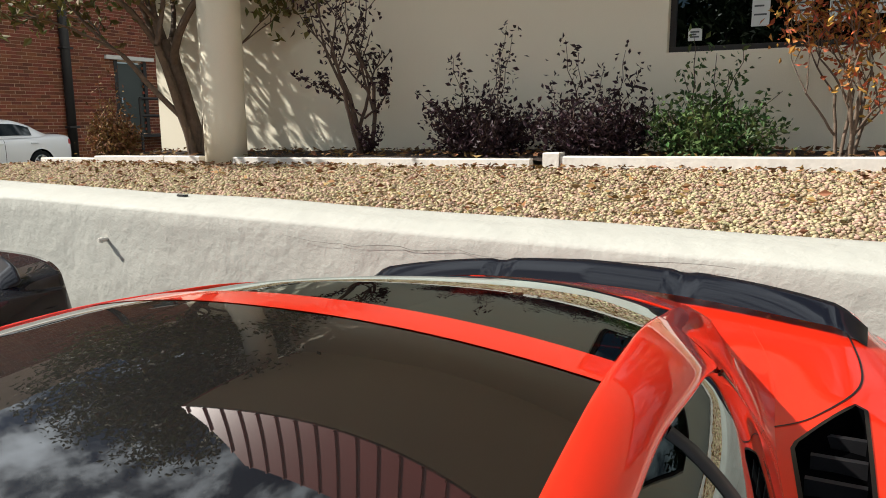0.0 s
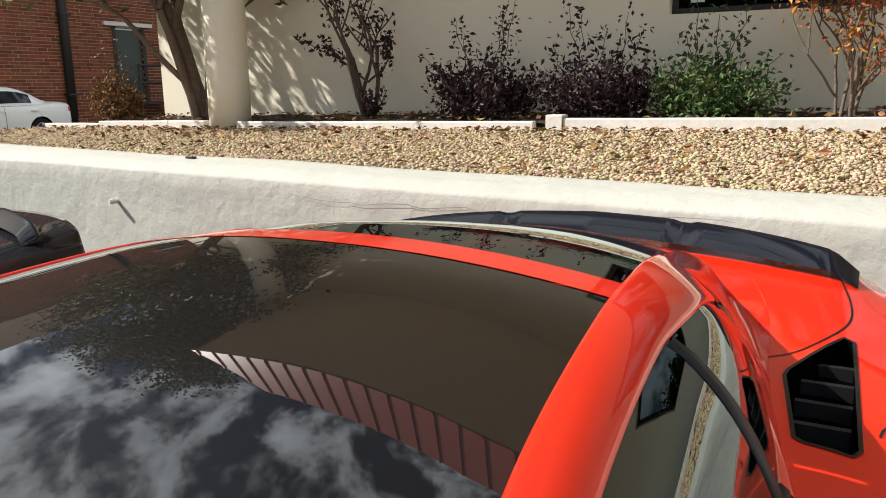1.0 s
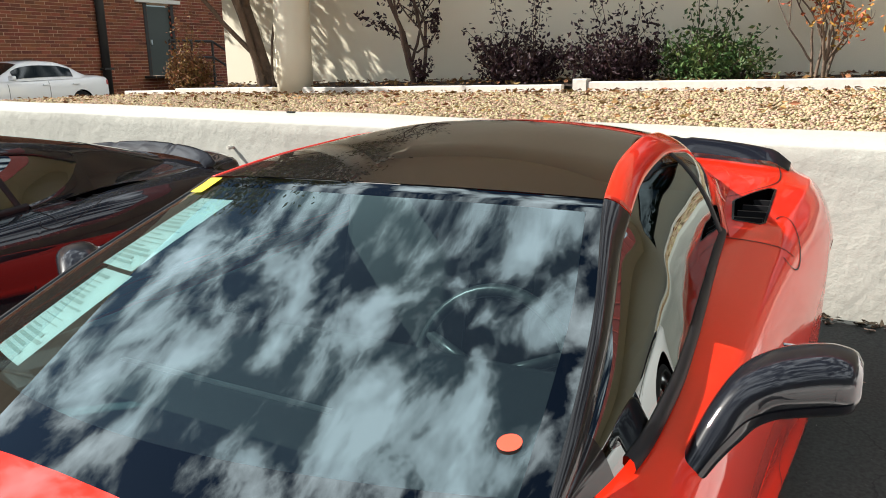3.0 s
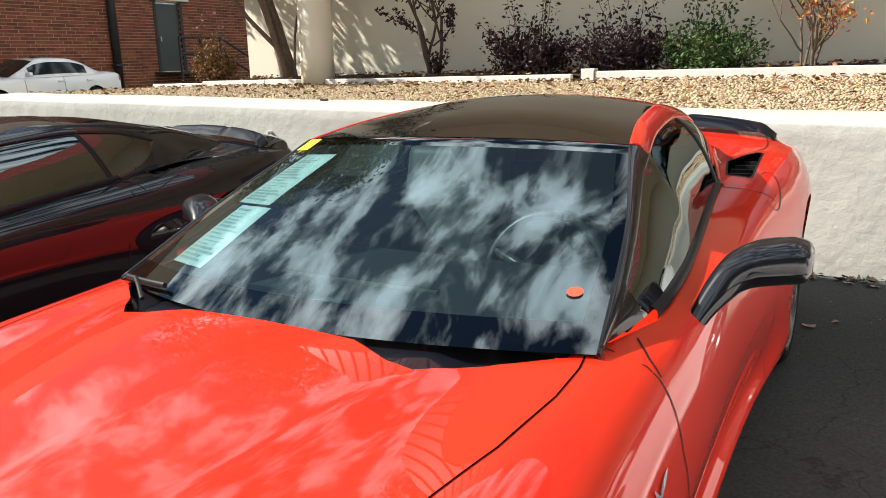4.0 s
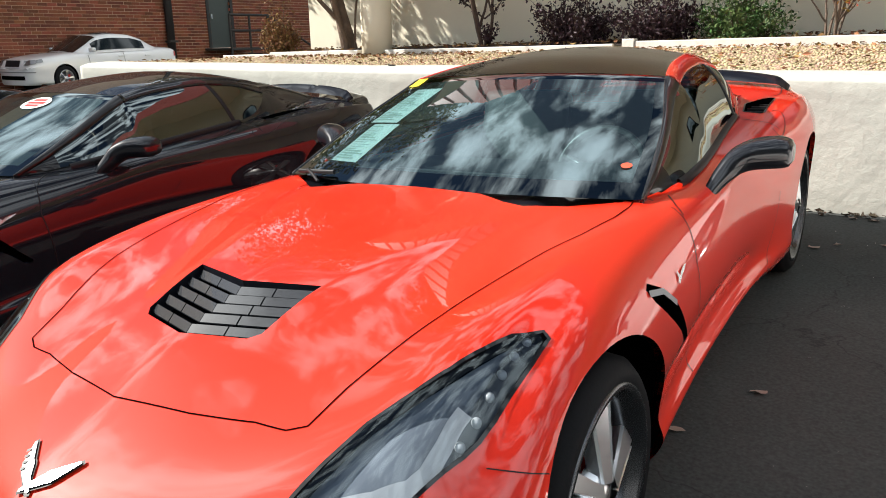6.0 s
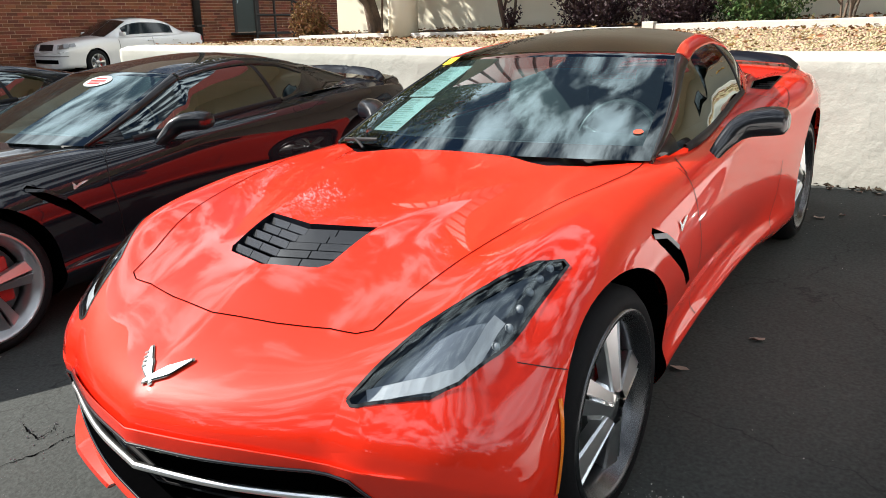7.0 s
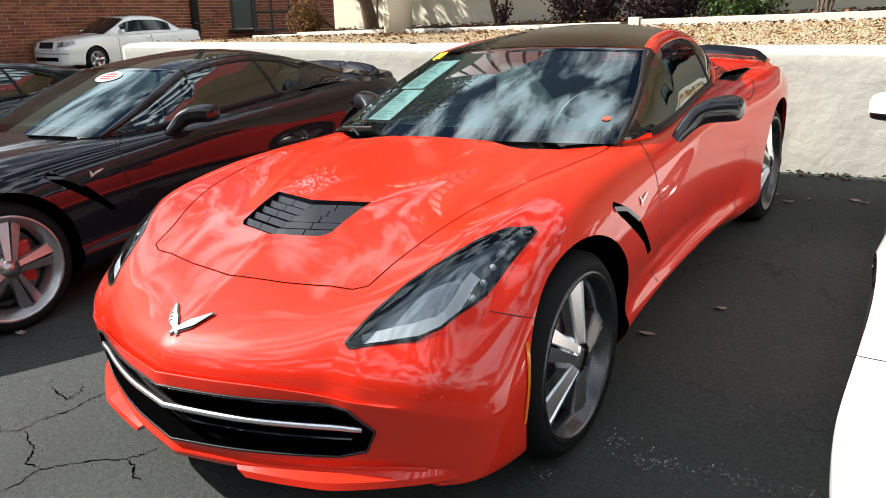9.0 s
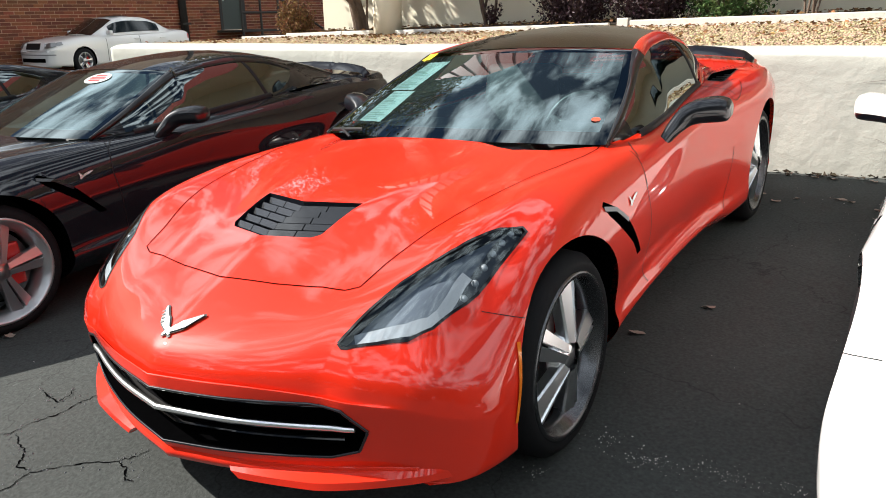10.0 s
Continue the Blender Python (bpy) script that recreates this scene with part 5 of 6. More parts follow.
def mirror(car, s, paint):
    """A door mirror: one swept shell from the foot on the door up into the housing, with a lower band and a glass."""
    # x, y, z of the middle; half thickness across, half depth; turn of the section from sideways (0) to upright (1)
    path = ((0.786, -0.300, 0.776, 0.020, 0.050, 0.0), (0.806, -0.262, 0.815, 0.024, 0.054, 0.05), (0.832, -0.222, 0.856, 0.033, 0.060, 0.25), (0.864, -0.182, 0.890, 0.044, 0.068, 0.7),
            (0.912, -0.148, 0.904, 0.050, 0.072, 1.0), (0.962, -0.124, 0.906, 0.051, 0.066, 1.0), (1.002, -0.110, 0.903, 0.043, 0.054, 1.0), (1.014, -0.106, 0.901, 0.026, 0.036, 1.0))
    keys = list(zip(*path))
    t = list(range(len(path)))
    f = [spline(list(zip(t, k))) for k in keys]

    def ring_at(q, k, n, grow=0.0):
        x, y, z, r, ry, up = (g(q) for g in f)
        a = k * math.tau / n
        c, d = math.cos(a), math.sin(a)
        c, d = math.copysign(abs(c) ** 0.75, c), math.copysign(abs(d) ** 0.75, d)
        turn = math.radians(27 + 63 * up)
        r, ry = r + grow, ry + grow
        return (s * (x - r * d * math.cos(turn)), y + ry * c, z + r * d * math.sin(turn))
    bm = bmesh.new()
    rings = []
    for i in range(36):
        q = i / 35 * (len(path) - 1)
        rings.append([bm.verts.new(ring_at(q, k, 24)) for k in range(24)])
    for a, b in zip(rings, rings[1:]):
        for k in range(24):
            bm.faces.new((a[k], a[(k + 1) % 24], b[(k + 1) % 24], b[k]))
    bm.faces.new(rings[0])
    bm.faces.new(rings[-1])
    bmesh.ops.recalc_face_normals(bm, faces=bm.faces[:])
    m = part("mirror", bm, paint, car, "gloss black door mirror on a slim stalk", True)
    part("mirror_glass", boxed(min(s * 0.892, s * 0.985), max(s * 0.892, s * 0.985), -0.066, -0.060, 0.874, 0.932, bevel=0.002), SILVERED, m, "silvered mirror glass")
    bm = bmesh.new()
    rows = [[bm.verts.new(ring_at(0.2 + 6.2 * i / 30, k, 24, 0.0025)) for k in (13, 14, 15, 16, 17, 18)] for i in range(31)]
    for a, b in zip(rows, rows[1:]):
        for k in range(5):
            bm.faces.new((a[k], a[k + 1], b[k + 1], b[k]))
    bmesh.ops.recalc_face_normals(bm, faces=bm.faces[:])
    part("mirror_band", bm, GLOSS_BLACK, m, "", True)
    return m

VENT_POLY = [(-0.210, -1.518), (0.0, -1.570), (0.210, -1.518), (0.192, -1.705), (0.170, -1.728), (0.0, -1.772), (-0.170, -1.728), (-0.192, -1.705)]
HOOD_HALF = [(0.0, -1.952), (0.20, -1.922), (0.349, -1.888), (0.425, -1.884), (0.464, -1.864), (0.484, -1.768), (0.505, -1.706), (0.525, -1.644), (0.553, -1.540), (0.576, -1.424), (0.600, -1.296), (0.624, -1.159), (0.657, -1.020), (0.677, -0.836), (0.676, -0.715), (0.668, -0.662),
             (0.53, -0.760), (0.47, -0.82), (0.41, -0.868), (0.345, -0.862), (0.24, -0.818), (0.12, -0.815)]
HOOD_POLY = [(-x, y) for x, y in HOOD_HALF[:0:-1]] + HOOD_HALF
LAMP_POLY = [(0.503, -2.017), (0.518, -1.984), (0.541, -1.921), (0.579, -1.829), (0.630, -1.752), (0.668, -1.684), (0.697, -1.610), (0.721, -1.536), (0.758, -1.474), (0.773, -1.480), (0.770, -1.553), (0.762, -1.634), (0.758, -1.687), (0.751, -1.733), (0.740, -1.771), (0.724, -1.811), (0.700, -1.874), (0.660, -1.933), (0.606, -1.971), (0.561, -1.999), (0.532, -2.017), (0.516, -2.022)]
QUARTER_POLY = [(0.655, 0.955), (0.722, 0.945), (0.732, 0.965), (0.712, 1.375), (0.695, 1.39), (0.612, 1.205), (0.608, 1.18), (0.642, 0.965)]
GRILLE_POLY = [(-0.600, 0.385), (-0.545, 0.448), (-0.46, 0.462), (0.0, 0.465), (0.46, 0.462), (0.545, 0.448), (0.600, 0.385), (0.570, 0.322), (0.50, 0.303), (0.0, 0.292), (-0.50, 0.303), (-0.570, 0.322)]
SIDE_VENT_POLY = [(-1.078, 0.738), (-1.055, 0.748), (-0.985, 0.715), (-0.890, 0.645), (-0.800, 0.545), (-0.735, 0.480), (-0.775, 0.475), (-0.850, 0.545), (-0.965, 0.632), (-1.050, 0.700)]
DOOR_POLY = [(-0.60, 0.86), (-0.63, 0.78), (-0.655, 0.68), (-0.62, 0.40), (-0.60, 0.262), (0.52, 0.262), (0.58, 0.40), (0.62, 0.60), (0.70, 0.80), (0.80, 0.90)]


def bvh(bm):
    return BVHTree.FromBMesh(bm)


def closed(pts):
    return list(pts) + [pts[0]]


def front_surface(tree, x, z, out=0.0):
    h = tree.ray_cast(Vector((x, -3.0, z)), Vector((0, 1, 0)))
    return Vector((x, h[0].y - out, z)) if h[0] is not None else None


def swept_bar(points, half_w, half_h, mat_axis="z"):
    """A bar of rounded section along points."""
    bm = bmesh.new()
    rings = []
    for i, p in enumerate(points):
        d = (points[min(i + 1, len(points) - 1)] - points[max(i - 1, 0)]).normalized()
        up = Vector((0, 0, 1))
        n = d.cross(up).normalized()
        up = n.cross(d).normalized()
        rings.append([bm.verts.new(p + n * half_w * math.cos(a) + up * half_h * math.sin(a)) for a in (k * math.tau / 10 for k in range(10))])
    for a, b in zip(rings, rings[1:]):
        for k in range(10):
            bm.faces.new((a[k], a[(k + 1) % 10], b[(k + 1) % 10], b[k]))
    bm.faces.new(rings[0])
    bm.faces.new(rings[-1])
    bmesh.ops.recalc_face_normals(bm, faces=bm.faces[:])
    return bm


def louvre(front, rear, half, drop, thick=0.006):
    """One chevron slat of the hood vent, split into pieces right and left."""
    bm = bmesh.new()
    for x0, x1 in ((-half, -0.098), (-0.094, -0.001), (0.001, 0.094), (0.098, half)):
        qs = []
        for x in (x0, x1):
            k = 0.055 * abs(x) / 0.21
            for y, z in ((front + k, -drop), (rear + k, 0.0)):
                qs += [(x, y, z), (x, y, z - thick)]
        vs = [bm.verts.new(q) for q in qs]
        for f in ((0, 2, 6, 4), (1, 5, 7, 3), (0, 4, 5, 1), (2, 3, 7, 6), (0, 1, 3, 2), (4, 6, 7, 5)):
            bm.faces.new([vs[i] for i in f])
    bmesh.ops.recalc_face_normals(bm, faces=bm.faces[:])
    return bm


DIV_TOP, DIV_FOOT = 4.30, 4.55                           # seal between door glass and quarter glass, along the rail
sail_foot = spline([(0.79, 0.648), (1.0, 0.600), (1.2, 0.565), (1.5, 0.530), (1.8, 0.44)])


def fair(bm):
    """Lay the vertices on the smooth cubic surface nearest to them."""
    co = np.array([v.co[:] for v in bm.verts])
    mid, size = co.mean(0), co.std(0)
    x, y = ((co - mid) / size)[:, :2].T
    base = np.stack([x**i * y**j for i in range(4) for j in range(4 - i)], 1)
    fit = np.linalg.lstsq(base, co[:, 2], rcond=None)[0]
    for v, z in zip(bm.verts, base @ fit):
        v.co.z = z


def make_car(label, paint, roof, wheels, group="sports cars"):
    car = thing("sports_car", label, "car", group)
    bm = skin()
    for v in bm.verts:
        # the chin's lower edge runs level towards the wheel opening
        if v.co.y < -1.66 and abs(v.co.x) > 0.45 and v.co.z < 0.225:
            v.co.z = 0.225 - 0.3 * (0.225 - v.co.z)
    bm.normal_update()
    tree = bvh(bm)
    # wheel openings
    for y, r, rw in ((-AXLE, 0.377, FRONT_R), (AXLE, 0.384, REAR_R)):
        poly = [(y + (a - y) * 1.07, b) if a < y < 0 else (a, b) for a, b in arc(y, rw + 0.005, r, -30, 210, 44)]
        poly = [(poly[0][0] + 0.01, 0.02)] + poly + [(poly[-1][0] - 0.01, 0.02)]
        for s in (1, -1):
            faces = cut(bm, poly, "x", lambda c, s=s: c.x * s > 0.55 and c.z < 0.78)
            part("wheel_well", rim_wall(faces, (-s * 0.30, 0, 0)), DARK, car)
            lip = rim_wall(faces, (-s * 0.022, 0, 0))
            bmesh.ops.delete(bm, geom=faces, context="FACES")
            part("arch_lip", lip, paint, car, smooth=True)
    # hood, then the vent in it
    faces = cut(bm, VENT_POLY, "z", lambda c: c.z > 0.6)
    walls = rim_wall(faces, (0, 0, -0.055))
    vent = part("hood_vent", lift(bm, faces, (0, 0, -0.055)), DARK, car, "black slatted hood vent")
    part("vent_wall", walls, GLOSS_BLACK, vent)
    for k in range(5):
        y = -1.582 - 0.039 * k
        z = centre_z(y) - 0.004
        o = part("slat", louvre(-0.0150, 0.003, 0.199 - 0.003 * k, 0.0145, 0.003), VENT_GREY, vent)
        o.location = (0, y, z)
    faces = cut(bm, HOOD_POLY, "z", lambda c: c.z > 0.55)
    hood = part("hood", lift(bm, faces), paint, car, smooth=True)
    # everything between hood and hatch under the glass shell goes
    drop = []
    for f in bm.faces:
        c = f.calc_center_median()
        x = abs(c.x)
        if c.z > 0.6 and (-0.90 < c.y < -0.55 and x < 0.66 and c.y > -0.66 - 0.82 * (0.66 - x) or -0.56 < c.y < 1.42 and x < (belt_x(c.y) if c.y < 0.79 else sail_foot(c.y)) - 0.012):
            drop.append(f)
    bmesh.ops.delete(bm, geom=drop, context="FACES")
    # lamps
    for s in (1, -1):
        poly = LAMP_POLY if s > 0 else mirror_poly(LAMP_POLY)
        faces = cut(bm, poly, "z", lambda c, s=s: c.x * s > 0.4 and c.z > 0.45)
        inner = rim_wall(faces, (0, 0.012, -0.030))
        lens = lift(bm, faces)
        fair(lens)
        floor = lens.copy()
        bmesh.ops.translate(floor, vec=(0, 0.012, -0.030), verts=floor.verts[:])
        fl = bvh(floor)
        lamp_part = part("headlight", floor, LAMP_GREY, car, "smoked headlight with pale light guide", True)
        part("bezel", inner, TRIM, lamp_part)
        part("lens", lens, LENS, lamp_part, "clear smoked lens", True).visible_shadow = False
        edge = strip_on(tree, [(s * abs(a), b, 1.2) for a, b in closed(LAMP_POLY)], "z", 0.008, 0.002, 0.012)
        part("lamp_seal", edge, PILLAR, lamp_part, "", True)
        guide = [(s * a, b, 1.2) for a, b in ((0.528, -1.976), (0.583, -1.940), (0.637, -1.899), (0.679, -1.853), (0.692, -1.822), (0.698, -1.776), (0.700, -1.738), (0.705, -1.709))]
        part("light_guide", strip_on(fl, guide, "z", (0.030, 0.036, 0.032), 0.014, 0.015), LAMP_LIGHT, lamp_part, "pale curved light guide")
        carrier = [(s * a, b, 1.2) for a, b in ((0.712, -1.775), (0.724, -1.74), (0.731, -1.65), (0.735, -1.56), (0.736, -1.50))]
        part("led_carrier", strip_on(fl, carrier, "z", 0.042, 0.008, 0.012), LED_STRIP, lamp_part, "dark strip holding small lights")
        for k in range(6):
            b = bmesh.new()
            bmesh.ops.create_icosphere(b, subdivisions=2, radius=0.0115)
            h = fl.ray_cast(Vector((s * (0.722, 0.729, 0.730, 0.731, 0.733, 0.735)[k], -1.754 + 0.0496 * k, 1.2)), Vector((0, 0, -1)))
            if h[0] is not None:
                bmesh.ops.translate(b, vec=h[0] + Vector((0, 0, 0.008)), verts=b.verts[:])
                part("led", b, LAMP_LIGHT, lamp_part, "small round light", True)
            else:
                b.free()
        # quarter intake
        poly = QUARTER_POLY if s > 0 else mirror_poly(QUARTER_POLY)
        faces = cut(bm, poly, "z", lambda c, s=s: c.x * s > 0.5 and c.z > 0.7)
        qv = part("quarter_vent", rim_wall(faces, (0, -0.03, -0.045)), DARK, car, "black slatted intake on the rear quarter")
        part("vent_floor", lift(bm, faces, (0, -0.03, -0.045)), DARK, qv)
        part("vent_seal", strip_on(tree, [(s * a, b, 1.3) for a, b in closed(QUARTER_POLY)], "z", 0.007, 0.002), PILLAR, qv)
        for k in range(4):
            y = 1.03 + 0.085 * k
            part("slat", boxed(min(s * (0.628 + 0.003 * k), s * 0.718), max(s * (0.628 + 0.003 * k), s * 0.718), y, y + 0.012, 0.840, 0.876), TRIM, qv)
        # fender vent
        faces = cut(bm, SIDE_VENT_POLY, "x", lambda c, s=s: c.x * s > 0.6)
        sv = part("fender_vent", rim_wall(faces, (-s * 0.05, 0.02, 0)), GLOSS_BLACK, car, "black vent behind the front wheel")
        part("vent_floor", lift(bm, faces, (-s * 0.05, 0.02, 0)), DARK, sv)
        ax = "x" if s > 0 else "-x"
        # a gloss black blade, its pale reflection put in as grey
        part("vent_blade", strip_on(tree, [(0, -1.075, 0.728), (0, -0.985, 0.705), (0, -0.90, 0.645)], ax, 0.016, 0.004), GREY, sv, "vent blade, grey for the pale reflection on its black")
        # door
        faces = cut(bm, DOOR_POLY, "x", lambda c, s=s: c.x * s > 0.55)
        door = part("door", lift(bm, faces), paint, car, smooth=True)
        line = [(0, a, b) for a, b in DOOR_POLY]
        part("door_gap", strip_on(tree, line[:8], ax, 0.005), TRIM, door)
        part("door_gap", strip_on(tree, [(s * 0.80, -0.612, 1.2), (s * 0.77, -0.585, 1.2), (s * 0.728, -0.52, 1.2)], "z", 0.005), TRIM, door)
        part("door_gap", strip_on(tree, [(s * 0.83, 0.80, 1.2), (s * 0.77, 0.785, 1.2), (s * 0.655, 0.775, 1.2)], "z", 0.005), TRIM, door)
        # fuel-door ring and side marker
        ring = [(s * (0.80 + 0.045 * math.sin(a)), 0.895 + 0.14 * math.cos(a) - 0.10 * math.sin(a), 1.3) for a in (k * math.tau / 28 for k in range(-6, 14))]
        part("fuel_door_gap", strip_on(tree, ring, "z", 0.004), TRIM, car)
        part("side_marker", strip_on(tree, [(0, -1.712, 0.54), (0, -1.735, 0.47), (0, -1.768, 0.33)], ax, 0.013, 0.004), AMBER, car, "amber side marker")
        # fender emblem: two crossed wedges
        part("fender_emblem", strip_on(tree, [(0, -0.850, 0.680), (0, -0.838, 0.695), (0, -0.846, 0.712)], ax, (0.006, 0.018, 0.004), 0.004), EMBLEM, car, "small chrome fender emblem")
        part("fender_emblem", strip_on(tree, [(0, -0.846, 0.682), (0, -0.815, 0.697), (0, -0.765, 0.708)], ax, (0.006, 0.014, 0.003), 0.004), EMBLEM, car, "small chrome fender emblem")
        # black belt moulding and glass behind the door
        b = bmesh.new()
        rows = []
        for k in range(50):
            y = -0.40 + 1.19 * k / 49
            p = Vector((belt_x(y), y, belt_z(y)))
            rows.append([b.verts.new((s * (p.x + dx), y, p.z + dz)) for dx, dz in ((-0.008, 0.008), (0.000, 0.010), (0.010, 0.002), (0.013, -0.010), (-0.004, -0.05))])
        for p, q in zip(rows, rows[1:]):
            for j in range(4):
                f = (p[j], p[j + 1], q[j + 1], q[j])
                b.faces.new(f if s > 0 else f[::-1])
        part("belt_moulding", b, TRIM, car, "black belt moulding", True)
    # grille
    faces = cut(bm, GRILLE_POLY, "y", lambda c: c.y < -1.8 and c.z < 0.55)
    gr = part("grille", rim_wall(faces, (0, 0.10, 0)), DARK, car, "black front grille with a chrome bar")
    # closing sheet, near-black for the shade deep behind the bars
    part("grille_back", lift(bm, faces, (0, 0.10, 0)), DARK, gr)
    pts = [front_surface(tree, x, 0.400 - 0.012 * abs(x) / 0.56, -0.006) for x in [-0.565 + 1.13 * k / 40 for k in range(41)]]
    part("grille_bar", swept_bar([p for p in pts if p], 0.010, 0.009), CHROME, gr, "chrome bar across the grille", True)
    rim = []
    g = closed(GRILLE_POLY)
    for a, b in zip(g, g[1:]):
        rim += [(a[0] + (b[0] - a[0]) * k / 14, a[1] + (b[1] - a[1]) * k / 14) for k in range(14)]
    pts = [front_surface(tree, x, z, 0.002) for x, z in rim + [rim[0]]]
    part("grille_frame", swept_bar([p for p in pts if p], 0.004, 0.004), GLOSS_BLACK, gr, "", True)
    for z in (0.325, 0.352, 0.425):
        pts = [front_surface(tree, x, z, -0.06) for x in [-0.50 + k / 20 for k in range(21)]]
        part("grille_slat", swept_bar([p for p in pts if p], 0.012, 0.006), PILLAR, gr)
    # lower lip: a shallow middle and a blade to either side of it
    b = bmesh.new()
    rows = []
    for k in range(61):
        x = -0.70 + 1.40 * k / 60
        p = front_surface(tree, x, 0.272)
        rows.append([b.verts.new(q) for q in ((x, p.y + 0.006, 0.276), (x, p.y - 0.004, 0.262), (x, p.y - 0.007, 0.254), (x, p.y - 0.004, 0.238), (x, p.y + 0.10, 0.204))])
    for p, q in zip(rows, rows[1:]):
        for j in range(4):
            b.faces.new((p[j], p[j + 1], q[j + 1], q[j]))
    bmesh.ops.recalc_face_normals(b, faces=b.faces[:])
    part("front_lip", b, paint, car, "", True)
    for s in (1, -1):
        b = bmesh.new()
        rows = []
        for k in range(37):
            u = k / 36
            top, low = 0.200 + 0.575 * u, 0.245 + 0.530 * u
            fade = min(1.0, (1.0 - u) / 0.5)
            out = -0.006 + (0.024 + 0.030 * min(1.0, u * 2.2)) * (fade * (2 - fade))
            a = front_surface(tree, s * top, 0.272).y
            c = front_surface(tree, s * low, 0.272).y
            rows.append(((s * top, a + 0.004, 0.252 + 0.016 * u), (s * (top + low) / 2, (a + c) / 2 - out * 0.93, 0.240 + 0.012 * u), (s * low, c - out - 0.002, 0.220 + 0.014 * u), (s * low, c - out + 0.006, 0.215 + 0.014 * u), (s * low, c + 0.10, 0.205)))
        for j in range(4):
            v = [(b.verts.new(r[j]), b.verts.new(r[j + 1])) for r in rows]
            for p, q in zip(v, v[1:]):
                b.faces.new((p[0], p[1], q[1], q[0]) if s < 0 else (p[0], q[0], q[1], p[1]))
        e = [b.verts.new(q) for q in rows[0]] + [b.verts.new((s * 0.200, rows[0][0][1] + 0.10, 0.245))]
        b.faces.new(e if s > 0 else e[::-1])
        part("lip_blade", b, paint, car, "", True)
    # joint lines
    seam = [(x, y, 1.3) for x, y in HOOD_HALF[:16]]
    for s in (1, -1):
        part("hood_gap", strip_on(tree, [(s * x, y, z) for x, y, z in seam], "z", 0.0034), DARK, hood)
    for s in (1, -1):
        part("fascia_gap", strip_on(tree, [(0, -1.66, 0.587), (0, -1.69, 0.600), (0, -1.75, 0.628)], "x" if s > 0 else "-x", 0.0025), TRIM, car)
        part("hatch_gap", strip_on(tree, catmull([(s * 0.56, 1.25, 1.4), (s * 0.63, 1.305, 1.4), (s * 0.695, 1.46, 1.4), (s * 0.700, 1.62, 1.4), (s * 0.66, 1.88, 1.4)], 6), "z", 0.004), TRIM, car)
    # nose emblem: two crossed flags as angled wings
    part("emblem_base", strip_on(tree, [(0.020, -2.169, 1.2), (-0.048, -2.120, 1.2), (-0.084, -2.077, 1.2)], "z", (0.010, 0.038, 0.010), 0.004, 0.008), TRIM, car)
    part("emblem_base", strip_on(tree, [(-0.008, -2.173, 1.2), (0.046, -2.120, 1.2), (0.082, -2.079, 1.2)], "z", (0.010, 0.036, 0.010), 0.005, 0.008), TRIM, car)
    em = part("nose_emblem", strip_on(tree, [(0.016, -2.164, 1.2), (-0.048, -2.120, 1.2), (-0.080, -2.082, 1.2)], "z", (0.006, 0.030, 0.006), 0.007, 0.008), EMBLEM, car, "chrome crossed wing emblem on the nose")
    part("wing", strip_on(tree, [(-0.004, -2.168, 1.2), (0.046, -2.120, 1.2), (0.078, -2.084, 1.2)], "z", (0.006, 0.028, 0.006), 0.0085, 0.008), EMBLEM, em)
    for k in range(4):
        part("check_mark", strip_on(tree, [(-0.042 - 0.010 * k, -2.137 + 0.011 * k, 1.2), (-0.046 - 0.010 * k, -2.132 + 0.011 * k, 1.2)], "z", 0.010, 0.009, 0.006), INK, em)
    part("body", bm, paint, car, smooth=True)
    # cowl under the windshield
    b = bmesh.new()
    rows = []
    for k in range(9):
        y = -0.93 + 0.34 * k / 8
        rows.append([b.verts.new((x, y, (bulge_z(y) if abs(x) < 0.4 else valley_z(y)) - 0.010 - 0.012 * abs(x))) for x in [-0.66 + 1.32 * j / 20 for j in range(21)]])
    for p, q in zip(rows, rows[1:]):
        for j in range(20):
            b.faces.new((p[j], p[j + 1], q[j + 1], q[j]))
    part("cowl", b, GLOSS_BLACK, car, "black plastic cowl", True)
    for x0 in (-0.62,):
        pts = [gh(0.02 + 0.05 * k / 10, (x0 + 0.22 * k / 10) / 0.68) + Vector((0, -0.008, 0.012)) for k in range(11)]
        w = part("wiper", swept_bar(pts, 0.006, 0.008), TRIM, car, "black wiper")
        part("wiper_arm", swept_bar([pts[3] + Vector((0, -0.004, 0.008)), pts[3] + Vector((0.05, -0.035, 0.0)), pts[3] + Vector((0.11, -0.075, -0.016))], 0.006, 0.005), TRIM, w)
    # glass shell
    ws = part("windshield", gh_patch(0.22, 1.86, -0.945, 0.945, 30, 30), WINDSHIELD, car, "raked windshield reflecting clouds", True)
    ws.visible_shadow = False
    part("frit", gh_patch(0.0, 0.22, -1, 1, 6, 30), GLASS_EDGE, ws, "black glass edge", True)
    part("frit", gh_patch(1.86, 1.986, -1, 1, 3, 30), GLASS_EDGE, ws, "black glass edge", True)
    for s in (1, -1):
        part("frit", gh_patch(0.22, 1.86, s * 0.945, s * 1.0, 20, 3), GLASS_EDGE, ws, "black glass edge", True)
    part("roof_panel", gh_patch(2.0, 4.27, -1, 1, 30, 30), roof, car, "glossy black removable roof panel", True)
    part("header_seal", gh_patch(1.988, 1.999, -1, 1, 2, 30, 0.001), DARK, car, "", True)
    part("roof_band", gh_patch(4.285, 4.58, -1, 1, 8, 30, 0.001), paint, car, "", True)
